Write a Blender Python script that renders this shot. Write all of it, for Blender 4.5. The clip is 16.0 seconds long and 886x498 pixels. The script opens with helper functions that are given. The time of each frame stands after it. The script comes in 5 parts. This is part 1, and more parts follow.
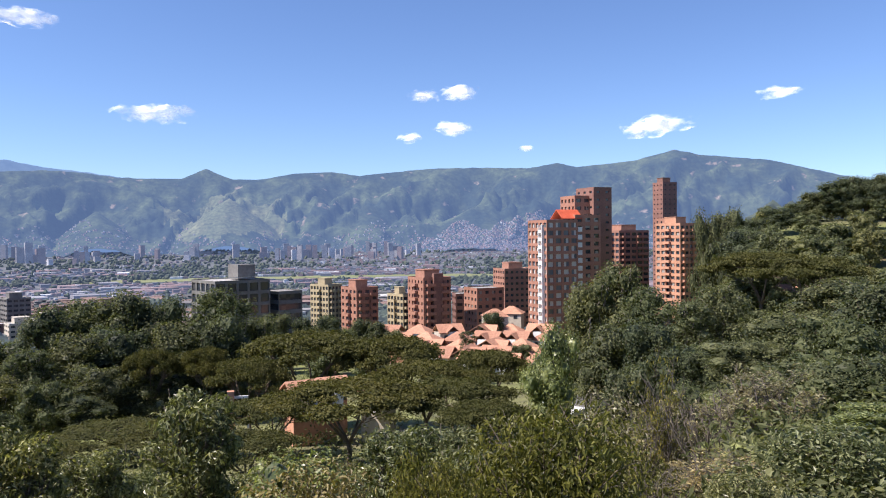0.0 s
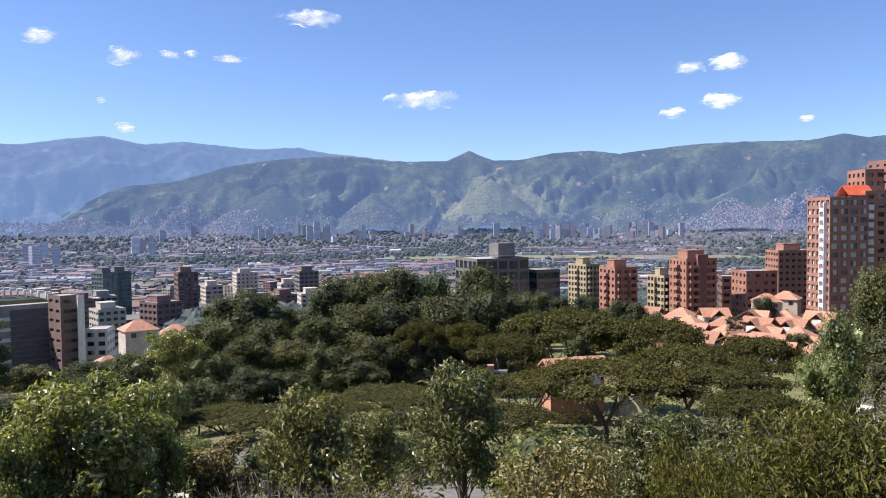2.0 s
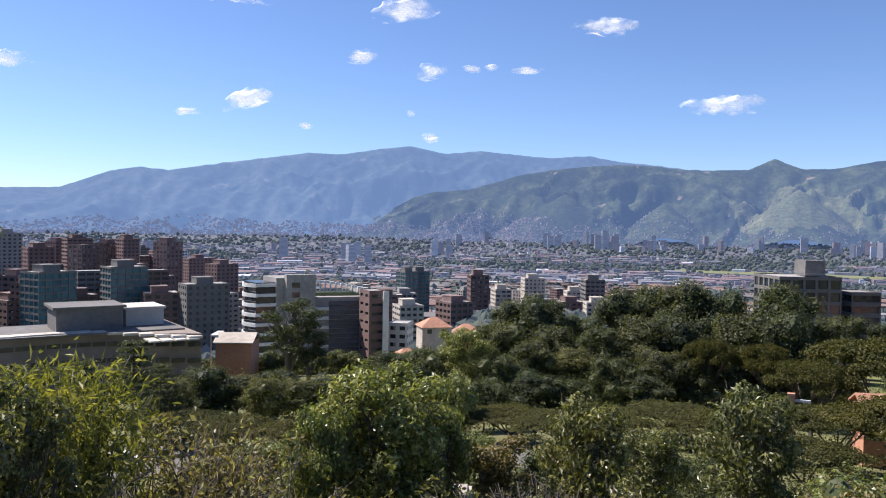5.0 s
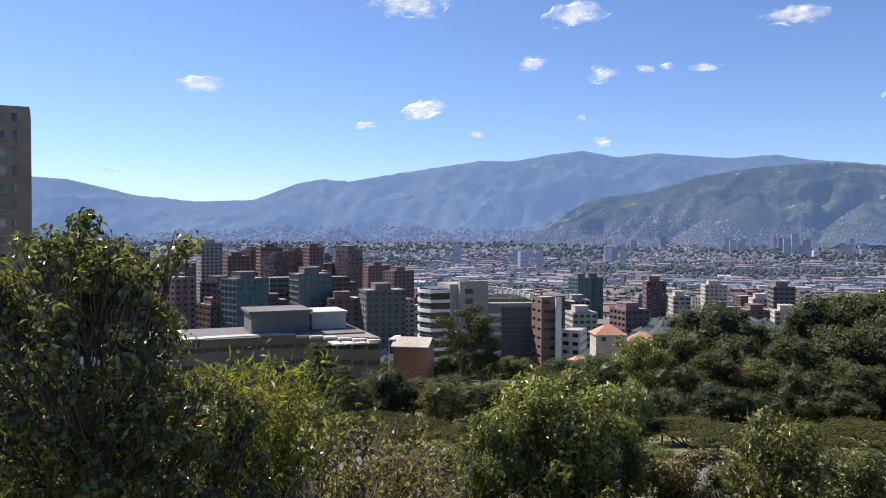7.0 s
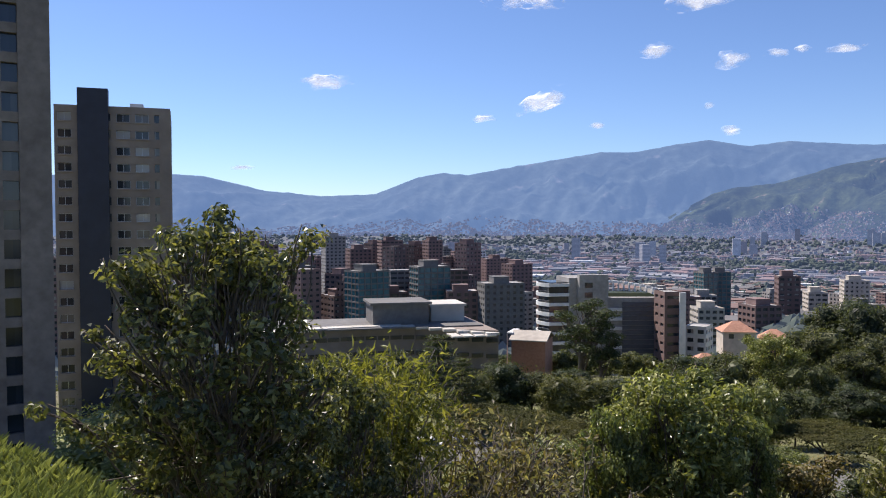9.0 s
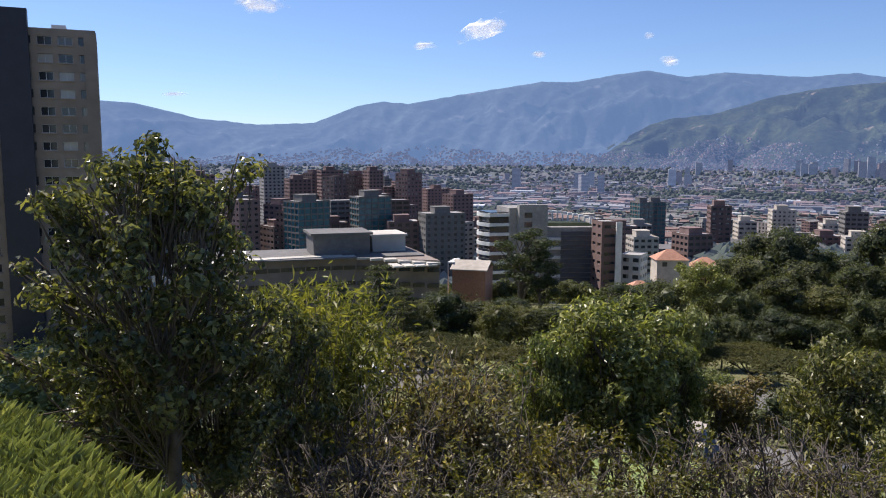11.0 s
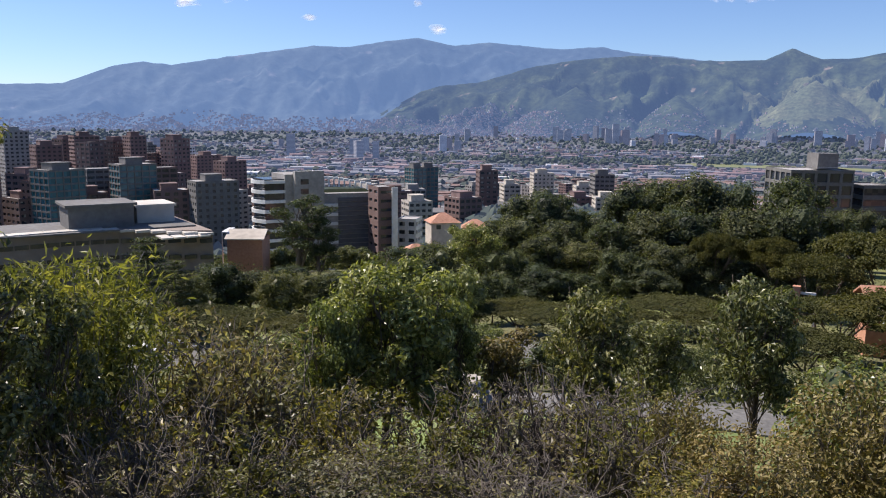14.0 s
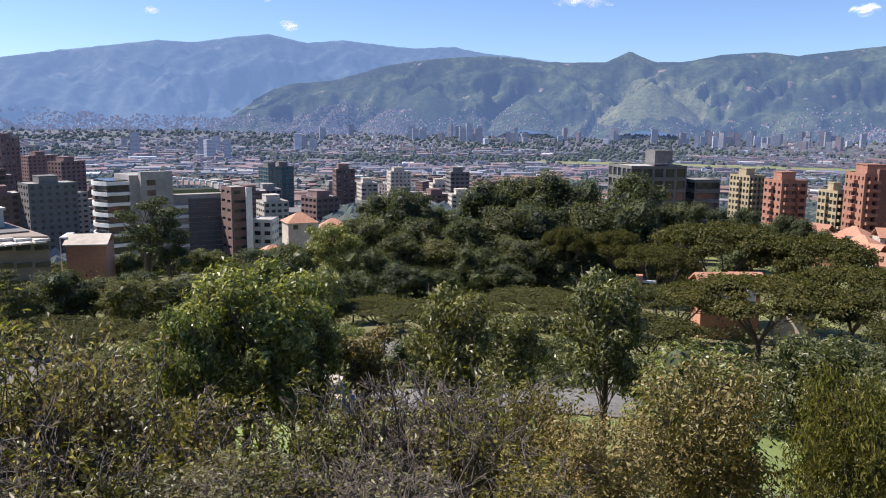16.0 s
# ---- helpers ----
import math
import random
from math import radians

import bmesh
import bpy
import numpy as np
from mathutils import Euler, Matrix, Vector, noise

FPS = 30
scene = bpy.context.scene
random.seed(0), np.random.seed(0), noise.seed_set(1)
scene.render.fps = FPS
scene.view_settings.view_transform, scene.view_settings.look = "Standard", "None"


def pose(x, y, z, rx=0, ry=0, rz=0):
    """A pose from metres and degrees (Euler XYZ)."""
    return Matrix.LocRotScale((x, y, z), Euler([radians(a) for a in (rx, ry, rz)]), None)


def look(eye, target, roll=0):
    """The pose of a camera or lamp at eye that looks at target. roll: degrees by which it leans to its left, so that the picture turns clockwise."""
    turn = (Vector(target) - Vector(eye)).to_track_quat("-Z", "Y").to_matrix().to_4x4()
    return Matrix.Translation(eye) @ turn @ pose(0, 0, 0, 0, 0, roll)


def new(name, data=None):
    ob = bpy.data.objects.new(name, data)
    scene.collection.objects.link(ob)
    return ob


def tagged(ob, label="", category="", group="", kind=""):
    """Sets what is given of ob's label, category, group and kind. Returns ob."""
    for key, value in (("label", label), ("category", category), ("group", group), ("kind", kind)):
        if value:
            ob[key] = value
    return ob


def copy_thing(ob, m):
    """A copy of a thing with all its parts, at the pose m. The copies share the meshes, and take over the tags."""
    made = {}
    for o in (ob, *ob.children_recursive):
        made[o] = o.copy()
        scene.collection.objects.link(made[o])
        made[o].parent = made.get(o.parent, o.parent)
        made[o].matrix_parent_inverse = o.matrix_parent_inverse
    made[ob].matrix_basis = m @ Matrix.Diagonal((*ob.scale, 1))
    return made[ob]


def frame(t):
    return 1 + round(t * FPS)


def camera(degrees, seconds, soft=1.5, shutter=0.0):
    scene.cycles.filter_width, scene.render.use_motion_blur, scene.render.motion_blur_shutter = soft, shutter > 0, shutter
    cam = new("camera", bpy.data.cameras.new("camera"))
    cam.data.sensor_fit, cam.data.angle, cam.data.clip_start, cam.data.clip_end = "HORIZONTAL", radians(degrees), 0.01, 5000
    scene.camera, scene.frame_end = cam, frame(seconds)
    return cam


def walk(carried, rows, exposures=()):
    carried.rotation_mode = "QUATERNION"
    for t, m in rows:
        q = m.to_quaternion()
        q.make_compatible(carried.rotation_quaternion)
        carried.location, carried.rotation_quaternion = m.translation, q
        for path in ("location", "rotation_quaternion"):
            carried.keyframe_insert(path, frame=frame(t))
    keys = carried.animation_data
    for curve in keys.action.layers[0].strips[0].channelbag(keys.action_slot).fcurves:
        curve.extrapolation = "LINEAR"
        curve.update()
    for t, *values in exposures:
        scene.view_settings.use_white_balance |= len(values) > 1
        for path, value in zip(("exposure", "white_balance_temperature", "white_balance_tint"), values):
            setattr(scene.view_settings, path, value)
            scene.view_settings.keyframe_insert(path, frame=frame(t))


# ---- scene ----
EYE = 95.0
cam = camera(59.1, 16.0, 1.1)
walk(cam, [
    (0.0, pose(0, 0, EYE, 89.02, 0.57, 0.15)),
    (0.5, pose(0, 0, EYE, 88.66, 0.86, 4.92)),
    (1.0, pose(0, 0, EYE, 88.23, 0.34, 8.53)),
    (1.5, pose(0, 0, EYE, 87.69, 0.58, 13.99)),
    (2.0, pose(0, 0, EYE, 87.70, 0.65, 18.91)),
    (2.5, pose(0, 0, EYE, 87.93, 0.46, 23.24)),
    (3.0, pose(0, 0, EYE, 88.07, 0.30, 26.80)),
    (3.5, pose(0, 0, EYE, 88.26, 0.34, 30.14)),
    (4.0, pose(0, 0, EYE, 88.52, 0.35, 33.23)),
    (4.2, pose(0, 0, EYE, 88.37, -0.03, 34.37)),
    (6.3, pose(0, 0, EYE, 88.68, -0.52, 48.39)),
    (6.5, pose(0, 0, EYE, 88.61, -0.34, 49.28)),
    (7.0, pose(0, 0, EYE, 88.61, -0.15, 52.36)),
    (7.5, pose(0, 0, EYE, 88.51, -0.08, 57.50)),
    (8.0, pose(0, 0, EYE, 88.37, 0.16, 60.26)),
    (8.2, pose(0, 0, EYE, 88.34, 0.04, 61.17)),
    (10.3, pose(0, 0, EYE, 86.41, -0.12, 58.94)),
    (10.5, pose(0, 0, EYE, 85.37, 0.10, 58.38)),
    (11.0, pose(0, 0, EYE, 82.99, -0.14, 56.70)),
    (11.5, pose(0, 0, EYE, 81.29, 0.13, 55.39)),
    (12.0, pose(0, 0, EYE, 80.91, 0.14, 51.97)),
    (12.5, pose(0, 0, EYE, 80.78, 0.08, 49.08)),
    (13.0, pose(0, 0, EYE, 80.81, -0.23, 45.74)),
    (13.5, pose(0, 0, EYE, 80.75, -0.46, 43.19)),
    (14.0, pose(0, 0, EYE, 80.62, -0.57, 40.44)),
    (14.5, pose(0, 0, EYE, 80.24, -0.73, 37.65)),
    (15.0, pose(0, 0, EYE, 80.35, -0.89, 35.22)),
    (15.5, pose(0, 0, EYE, 80.44, -0.77, 32.69)),
    (16.0, pose(0, 0, EYE, 80.62, -0.70, 30.01)),
], exposures=[(0.0, 0.86, 6500, 17), (3.5, 0.76, 6500, 17), (8.0, 0.6, 6500, 17), (12.0, 0.46, 6500, 17), (14.5, 0.58, 6500, 17), (15.0, 0.76, 6500, 17), (15.5, 0.81, 6500, 17), (16.0, 0.75, 6500, 17)])

# ---- light ----
SUN_LEFT, SUN_HEIGHT = 106.0, 50.0
world = bpy.data.worlds.new("world")
scene.world = world
world.use_nodes = True
wn = world.node_tree
sky = wn.nodes.new("ShaderNodeTexSky")
sky.sky_type = "NISHITA"
sky.sun_disc = False
sky.sun_elevation = radians(SUN_HEIGHT)
sky.sun_rotation = radians(360 - SUN_LEFT)
sky.altitude = 1600
sky.air_density, sky.dust_density, sky.ozone_density = 1.0, 0.6, 2.5
tint = wn.nodes.new("ShaderNodeMix")
tint.data_type, tint.blend_type = "RGBA", "MULTIPLY"
tint.inputs[0].default_value = 1.0
tint.inputs[7].default_value = (0.86, 1.0, 1.2, 1)
wn.links.new(sky.outputs[0], tint.inputs[6])
wn.links.new(tint.outputs[2], wn.nodes["Background"].inputs[0])
wn.nodes["Background"].inputs[1].default_value = 0.08
sun_data = bpy.data.lights.new("sun", "SUN")
sun_data.energy, sun_data.angle, sun_data.color = 4.8, radians(0.5), (1.0, 0.94, 0.84)
sun = new("sun", sun_data)
a, e = radians(SUN_LEFT), radians(SUN_HEIGHT)
sun.matrix_basis = look((-math.sin(a) * math.cos(e) * 300, math.cos(a) * math.cos(e) * 300, EYE + math.sin(e) * 300), (0, 0, EYE))


# ---- materials ----
def nodes_of(name):
    m = bpy.data.materials.new(name)
    m.use_nodes = True
    t = m.node_tree
    return m, t, t.nodes["Principled BSDF"]


def ramp(t, stops):
    r = t.nodes.new("ShaderNodeValToRGB")
    el = r.color_ramp.elements
    while len(el) < len(stops):
        el.new(0.5)
    for k, (p, c) in zip(el, stops):
        k.position, k.color = p, (*c, 1)
    return r


def noise_tex(t, scale, detail=4.0, coord="Object", rough=0.55):
    tc = t.nodes.new("ShaderNodeTexCoord")
    n = t.nodes.new("ShaderNodeTexNoise")
    n.inputs["Scale"].default_value, n.inputs["Detail"].default_value, n.inputs["Roughness"].default_value = scale, detail, rough
    t.links.new(tc.outputs[coord], n.inputs["Vector"])
    return n


def mix(t, f, c1, c2, mode="MIX"):
    m = t.nodes.new("ShaderNodeMix")
    m.data_type, m.blend_type = "RGBA", mode
    for sock, v in ((m.inputs[0], f), (m.inputs[6], c1), (m.inputs[7], c2)):
        if isinstance(v, bpy.types.NodeSocket):
            t.links.new(v, sock)
        elif isinstance(v, (int, float)):
            sock.default_value = v
        else:
            sock.default_value = (*v, 1)
    return m.outputs[2]


def bump(t, p, height, strength=0.4, distance=0.05):
    b = t.nodes.new("ShaderNodeBump")
    b.inputs["Strength"].default_value, b.inputs["Distance"].default_value = strength, distance
    t.links.new(height, b.inputs["Height"])
    t.links.new(b.outputs[0], p.inputs["Normal"])


def surface(name, c1, c2, fine, coarse, rough=0.8, depth=0.02, metal=0.0, spread=0.0):
    """A weathered surface: two colours at a fine and a coarse scale, and relief."""
    m, t, p = nodes_of(name)
    n1, n2 = noise_tex(t, fine, 6), noise_tex(t, coarse, 3)
    r1 = ramp(t, [(0.3, c1), (0.7, c2)])
    t.links.new(n1.outputs[0], r1.inputs[0])
    r2 = ramp(t, [(0.25, (0.72, 0.72, 0.72)), (0.7, (1.08, 1.08, 1.08))])
    t.links.new(n2.outputs[0], r2.inputs[0])
    col = mix(t, 1.0, r1.outputs[0], r2.outputs[0], "MULTIPLY")
    if spread:
        oi = t.nodes.new("ShaderNodeObjectInfo")
        r3 = ramp(t, [(0.0, (1 - spread,) * 3), (1.0, (1 + spread,) * 3)])
        t.links.new(oi.outputs["Random"], r3.inputs[0])
        col = mix(t, 1.0, col, r3.outputs[0], "MULTIPLY")
    t.links.new(col, p.inputs["Base Color"])
    p.inputs["Roughness"].default_value, p.inputs["Metallic"].default_value = rough, metal
    bump(t, p, n1.outputs[0], 0.5, depth)
    return m


def islands(name, stops, rough=0.8, grain=0.3, storeys=False, haze_glow=0.0):
    """A colour picked for each separate piece of a mesh; bluish emission can paint haze over it."""
    m, t, p = nodes_of(name)
    g = t.nodes.new("ShaderNodeNewGeometry")
    r = ramp(t, stops)
    r.color_ramp.interpolation = "CONSTANT"
    t.links.new(g.outputs["Random Per Island"], r.inputs[0])
    n = noise_tex(t, grain, 4)
    r2 = ramp(t, [(0.3, (0.7, 0.7, 0.7)), (0.7, (1.1, 1.1, 1.1))])
    t.links.new(n.outputs[0], r2.inputs[0])
    col = mix(t, 1.0, r.outputs[0], r2.outputs[0], "MULTIPLY")
    if storeys:
        tc, sep, mod = t.nodes.new("ShaderNodeTexCoord"), t.nodes.new("ShaderNodeSeparateXYZ"), t.nodes.new("ShaderNodeMath")
        mod.operation = "PINGPONG"
        mod.inputs[1].default_value = 1.6
        t.links.new(tc.outputs["Object"], sep.inputs[0])
        t.links.new(sep.outputs[2], mod.inputs[0])
        r4 = ramp(t, [(0.55, (1, 1, 1)), (0.7, (0.45, 0.46, 0.5))])
        t.links.new(mod.outputs[0], r4.inputs[0])
        col = mix(t, 1.0, col, r4.outputs[0], "MULTIPLY")
    t.links.new(col, p.inputs["Base Color"])
    p.inputs["Roughness"].default_value = rough
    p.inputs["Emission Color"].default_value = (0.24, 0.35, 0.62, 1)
    p.inputs["Emission Strength"].default_value = haze_glow
    return m


def foliage(name, dark, mid, light, rough=0.45, through_light=0.35, spread=0.25, gloss=0.35):
    """Leaves: each a little different, tree by tree too, glossy, and letting light through."""
    m, t, p = nodes_of(name)
    g = t.nodes.new("ShaderNodeNewGeometry")
    r = ramp(t, [(0.0, dark), (0.55, mid), (1.0, light)])
    t.links.new(g.outputs["Random Per Island"], r.inputs[0])
    oi = t.nodes.new("ShaderNodeObjectInfo")
    r2 = ramp(t, [(0.0, (1 - spread, 1 - spread * 0.8, 1 - spread)), (0.5, (1, 1, 1)), (1.0, (1 + spread * 1.2, 1 + spread * 0.7, 1.0))])
    t.links.new(oi.outputs["Random"], r2.inputs[0])
    n = noise_tex(t, 0.35, 3)
    r3 = ramp(t, [(0.3, (0.75, 0.8, 0.75)), (0.7, (1.15, 1.1, 1.0))])
    t.links.new(n.outputs[0], r3.inputs[0])
    col = mix(t, 1.0, mix(t, 1.0, r.outputs[0], r2.outputs[0], "MULTIPLY"), r3.outputs[0], "MULTIPLY")
    t.links.new(col, p.inputs["Base Color"])
    p.inputs["Roughness"].default_value = rough
    p.inputs["Specular IOR Level"].default_value = gloss
    tr = t.nodes.new("ShaderNodeBsdfTranslucent")
    t.links.new(mix(t, 1.0, col, (1.3, 1.35, 0.5), "MULTIPLY"), tr.inputs[0])
    mx = t.nodes.new("ShaderNodeMixShader")
    mx.inputs[0].default_value = through_light
    t.links.new(p.outputs[0], mx.inputs[1])
    t.links.new(tr.outputs[0], mx.inputs[2])
    t.links.new(mx.outputs[0], t.nodes["Material Output"].inputs[0])
    return m


def glazing(name, dark, pale, cell=1.6, share=0.3):
    """Window glass, with blinds and curtains behind some of the panes."""
    m, t, p = nodes_of(name)
    tc = t.nodes.new("ShaderNodeTexCoord")
    sn = t.nodes.new("ShaderNodeVectorMath")
    sn.operation = "SNAP"
    sn.inputs[1].default_value = (cell, cell, 2.9)
    t.links.new(tc.outputs["Object"], sn.inputs[0])
    w = t.nodes.new("ShaderNodeTexWhiteNoise")
    t.links.new(sn.outputs[0], w.inputs[0])
    r = ramp(t, [(0.0, dark), (1 - share - 0.02, tuple(1.8 * c for c in dark)), (1 - share, pale), (1.0, pale)])
    t.links.new(w.outputs[0], r.inputs[0])
    t.links.new(r.outputs[0], p.inputs["Base Color"])
    p.inputs["Roughness"].default_value = 0.12
    p.inputs["Specular IOR Level"].default_value = 0.6
    return m


BRICK = surface("brick", (0.285, 0.13, 0.088), (0.385, 0.195, 0.135), 2.0, 0.12, 0.85, 0.02)
BRICK_DARK = surface("brick_dark", (0.185, 0.09, 0.07), (0.27, 0.135, 0.105), 2.0, 0.12, 0.85, 0.02, spread=0.2)
# haze over far towers is put into this greyed brick; brown office shares it
BRICK_CITY = surface("brick_muted", (0.165, 0.105, 0.095), (0.235, 0.155, 0.14), 2.0, 0.12, 0.85, 0.02, spread=0.25)
RAW_CONCRETE = surface("raw_concrete", (0.17, 0.14, 0.12), (0.26, 0.22, 0.19), 0.9, 0.12, 0.9, 0.02)
BRICK_PALE = surface("brick_pale", (0.45, 0.215, 0.13), (0.56, 0.295, 0.19), 2.0, 0.12, 0.85, 0.02)
STUCCO = surface("stucco", (0.40, 0.36, 0.30), (0.52, 0.47, 0.40), 0.8, 0.1, 0.9, 0.01, spread=0.15)
CREAM = surface("cream_render", (0.34, 0.275, 0.165), (0.43, 0.355, 0.225), 0.8, 0.1, 0.9, 0.01)
WHITE = surface("white_paint", (0.66, 0.66, 0.64), (0.78, 0.78, 0.76), 0.8, 0.1, 0.7, 0.01)
CONCRETE = surface("concrete", (0.25, 0.24, 0.225), (0.36, 0.345, 0.32), 0.9, 0.12, 0.9, 0.02, spread=0.15)
CONCRETE_DARK = surface("concrete_dark", (0.13, 0.125, 0.12), (0.19, 0.185, 0.175), 0.9, 0.12, 0.9, 0.02)
TAUPE = surface("taupe_cladding", (0.25, 0.20, 0.165), (0.32, 0.26, 0.215), 0.6, 0.1, 0.85, 0.01)
NAVY = surface("navy_panel", (0.022, 0.026, 0.042), (0.032, 0.037, 0.058), 0.5, 0.1, 0.5, 0.01)
TERRACOTTA = surface("terracotta_tile", (0.37, 0.17, 0.105), (0.52, 0.28, 0.185), 1.6, 0.15, 0.85, 0.03, spread=0.25)
ROOF_GREY = surface("roof_grey", (0.27, 0.26, 0.25), (0.40, 0.39, 0.37), 0.5, 0.08, 0.9, 0.02, spread=0.3)
ROOF_PALE = surface("roof_pale", (0.52, 0.49, 0.43), (0.66, 0.62, 0.55), 0.5, 0.08, 0.85, 0.02)
ASPHALT = surface("asphalt", (0.11, 0.107, 0.1), (0.2, 0.193, 0.182), 3.0, 0.15, 0.95, 0.01)
METAL = surface("grey_metal", (0.45, 0.46, 0.48), (0.55, 0.56, 0.58), 1.0, 0.1, 0.4, 0.003, 0.8)
TYRE = surface("tyre_rubber", (0.02, 0.02, 0.02), (0.035, 0.035, 0.035), 8.0, 1.0, 0.9, 0.005)
BARK = surface("bark", (0.085, 0.065, 0.048), (0.17, 0.135, 0.105), 6.0, 0.6, 0.95, 0.03)
BARK_PALE = surface("bark_pale", (0.17, 0.145, 0.12), (0.30, 0.265, 0.225), 5.0, 0.6, 0.95, 0.02)
TWIG = surface("twig", (0.07, 0.058, 0.047), (0.165, 0.14, 0.118), 5.0, 0.5, 0.95, 0.01)
GLASS = glazing("window_glass", (0.025, 0.03, 0.035), (0.30, 0.28, 0.25), 1.7, 0.3)
def random_pane():
    """Glass with a blind or a dark room behind it, window by window."""
    m, t, p = nodes_of("window_pane")
    oi = t.nodes.new("ShaderNodeObjectInfo")
    r = ramp(t, [(0.0, (0.02, 0.024, 0.03)), (0.45, (0.05, 0.052, 0.055)), (0.7, (0.16, 0.145, 0.125)), (0.9, (0.38, 0.36, 0.33))])
    r.color_ramp.interpolation = "CONSTANT"
    t.links.new(oi.outputs["Random"], r.inputs[0])
    t.links.new(r.outputs[0], p.inputs["Base Color"])
    p.inputs["Roughness"].default_value = 0.08
    return m


PANE = random_pane()
GLASS_PALE = glazing("window_glass_pale", (0.10, 0.11, 0.12), (0.55, 0.54, 0.50), 1.7, 0.5)
GLASS_DARK = glazing("window_glass_dark", (0.02, 0.025, 0.032), (0.06, 0.06, 0.06), 1.9, 0.15)
GLASS_TEAL = glazing("window_glass_teal", (0.03, 0.10, 0.12), (0.06, 0.16, 0.18), 1.9, 0.3)
LEAF_FOREST = foliage("leaf_forest", (0.044, 0.055, 0.036), (0.082, 0.098, 0.06), (0.155, 0.175, 0.105), gloss=0.15)
LEAF_EUCALYPT = foliage("leaf_eucalypt", (0.058, 0.068, 0.038), (0.108, 0.122, 0.066), (0.205, 0.22, 0.125), gloss=0.12)
LEAF_UMBRELLA = foliage("leaf_umbrella", (0.052, 0.055, 0.02), (0.078, 0.081, 0.03), (0.115, 0.115, 0.045), 0.6, 0.25, gloss=0.12)
LEAF_BRIGHT = foliage("leaf_bright", (0.076, 0.096, 0.034), (0.168, 0.198, 0.07), (0.42, 0.44, 0.21), 0.34, gloss=0.5)
LEAF_MANGO = foliage("leaf_mango", (0.05, 0.06, 0.028), (0.115, 0.13, 0.058), (0.36, 0.37, 0.23), 0.32)
LEAF_OLIVE = foliage("leaf_olive", (0.07, 0.07, 0.02), (0.14, 0.135, 0.036), (0.31, 0.28, 0.085), 0.4)
LEAF_DARK = foliage("leaf_dark", (0.06, 0.068, 0.034), (0.13, 0.138, 0.062), (0.38, 0.355, 0.18), 0.34, 0.36, gloss=0.5)
LEAF_GOLD = foliage("leaf_gold", (0.13, 0.095, 0.036), (0.26, 0.19, 0.075), (0.44, 0.35, 0.16), 0.5, 0.25)
LEAF_RUST = foliage("leaf_rust", (0.1, 0.082, 0.05), (0.2, 0.172, 0.1), (0.46, 0.42, 0.28), 0.4)
LEAF_BAMBOO = foliage("leaf_bamboo", (0.1, 0.115, 0.034), (0.18, 0.195, 0.064), (0.33, 0.335, 0.14), 0.5, 0.4)
GRASS = foliage("grass_blade", (0.16, 0.185, 0.095), (0.29, 0.32, 0.17), (0.52, 0.54, 0.36), 0.6, 0.45)


def ground_material():
    m, t, p = nodes_of("hillside_ground")
    n1, n2, n3 = noise_tex(t, 0.25, 6), noise_tex(t, 0.03, 4), noise_tex(t, 3.0, 5)
    r1 = ramp(t, [(0.3, (0.07, 0.065, 0.03)), (0.5, (0.15, 0.165, 0.05)), (0.7, (0.25, 0.27, 0.085))])
    t.links.new(n1.outputs[0], r1.inputs[0])
    r2 = ramp(t, [(0.45, (0.0, 0.0, 0.0)), (0.7, (1, 1, 1))])
    t.links.new(n2.outputs[0], r2.inputs[0])
    col = mix(t, r2.outputs[0], r1.outputs[0], (0.15, 0.125, 0.075))
    r3 = ramp(t, [(0.3, (0.65, 0.65, 0.65)), (0.7, (1.15, 1.15, 1.15))])
    t.links.new(n3.outputs[0], r3.inputs[0])
    t.links.new(mix(t, 1.0, col, r3.outputs[0], "MULTIPLY"), p.inputs["Base Color"])
    p.inputs["Roughness"].default_value = 0.95
    bump(t, p, n3.outputs[0], 0.6, 0.08)
    return m


def valley_material(name="valley_ground", haze_glow=0.0):
    """Streets, yards and greenery between the roofs of the valley; any bluish emission imitates distance haze."""
    m, t, p = nodes_of(name)
    n1, n2 = noise_tex(t, 0.004, 5), noise_tex(t, 0.03, 6)
    r1 = ramp(t, [(0.44, (0.04, 0.055, 0.038)), (0.56, (0.085, 0.083, 0.087)), (0.75, (0.13, 0.126, 0.13))])
    t.links.new(n1.outputs[0], r1.inputs[0])
    r2 = ramp(t, [(0.40, (0.042, 0.058, 0.04)), (0.55, (0.09, 0.087, 0.09)), (0.72, (0.16, 0.15, 0.15))])
    t.links.new(n2.outputs[0], r2.inputs[0])
    t.links.new(mix(t, 0.55, r1.outputs[0], r2.outputs[0]), p.inputs["Base Color"])
    p.inputs["Roughness"].default_value = 0.95
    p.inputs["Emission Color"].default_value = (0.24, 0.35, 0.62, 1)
    p.inputs["Emission Strength"].default_value = haze_glow
    return m


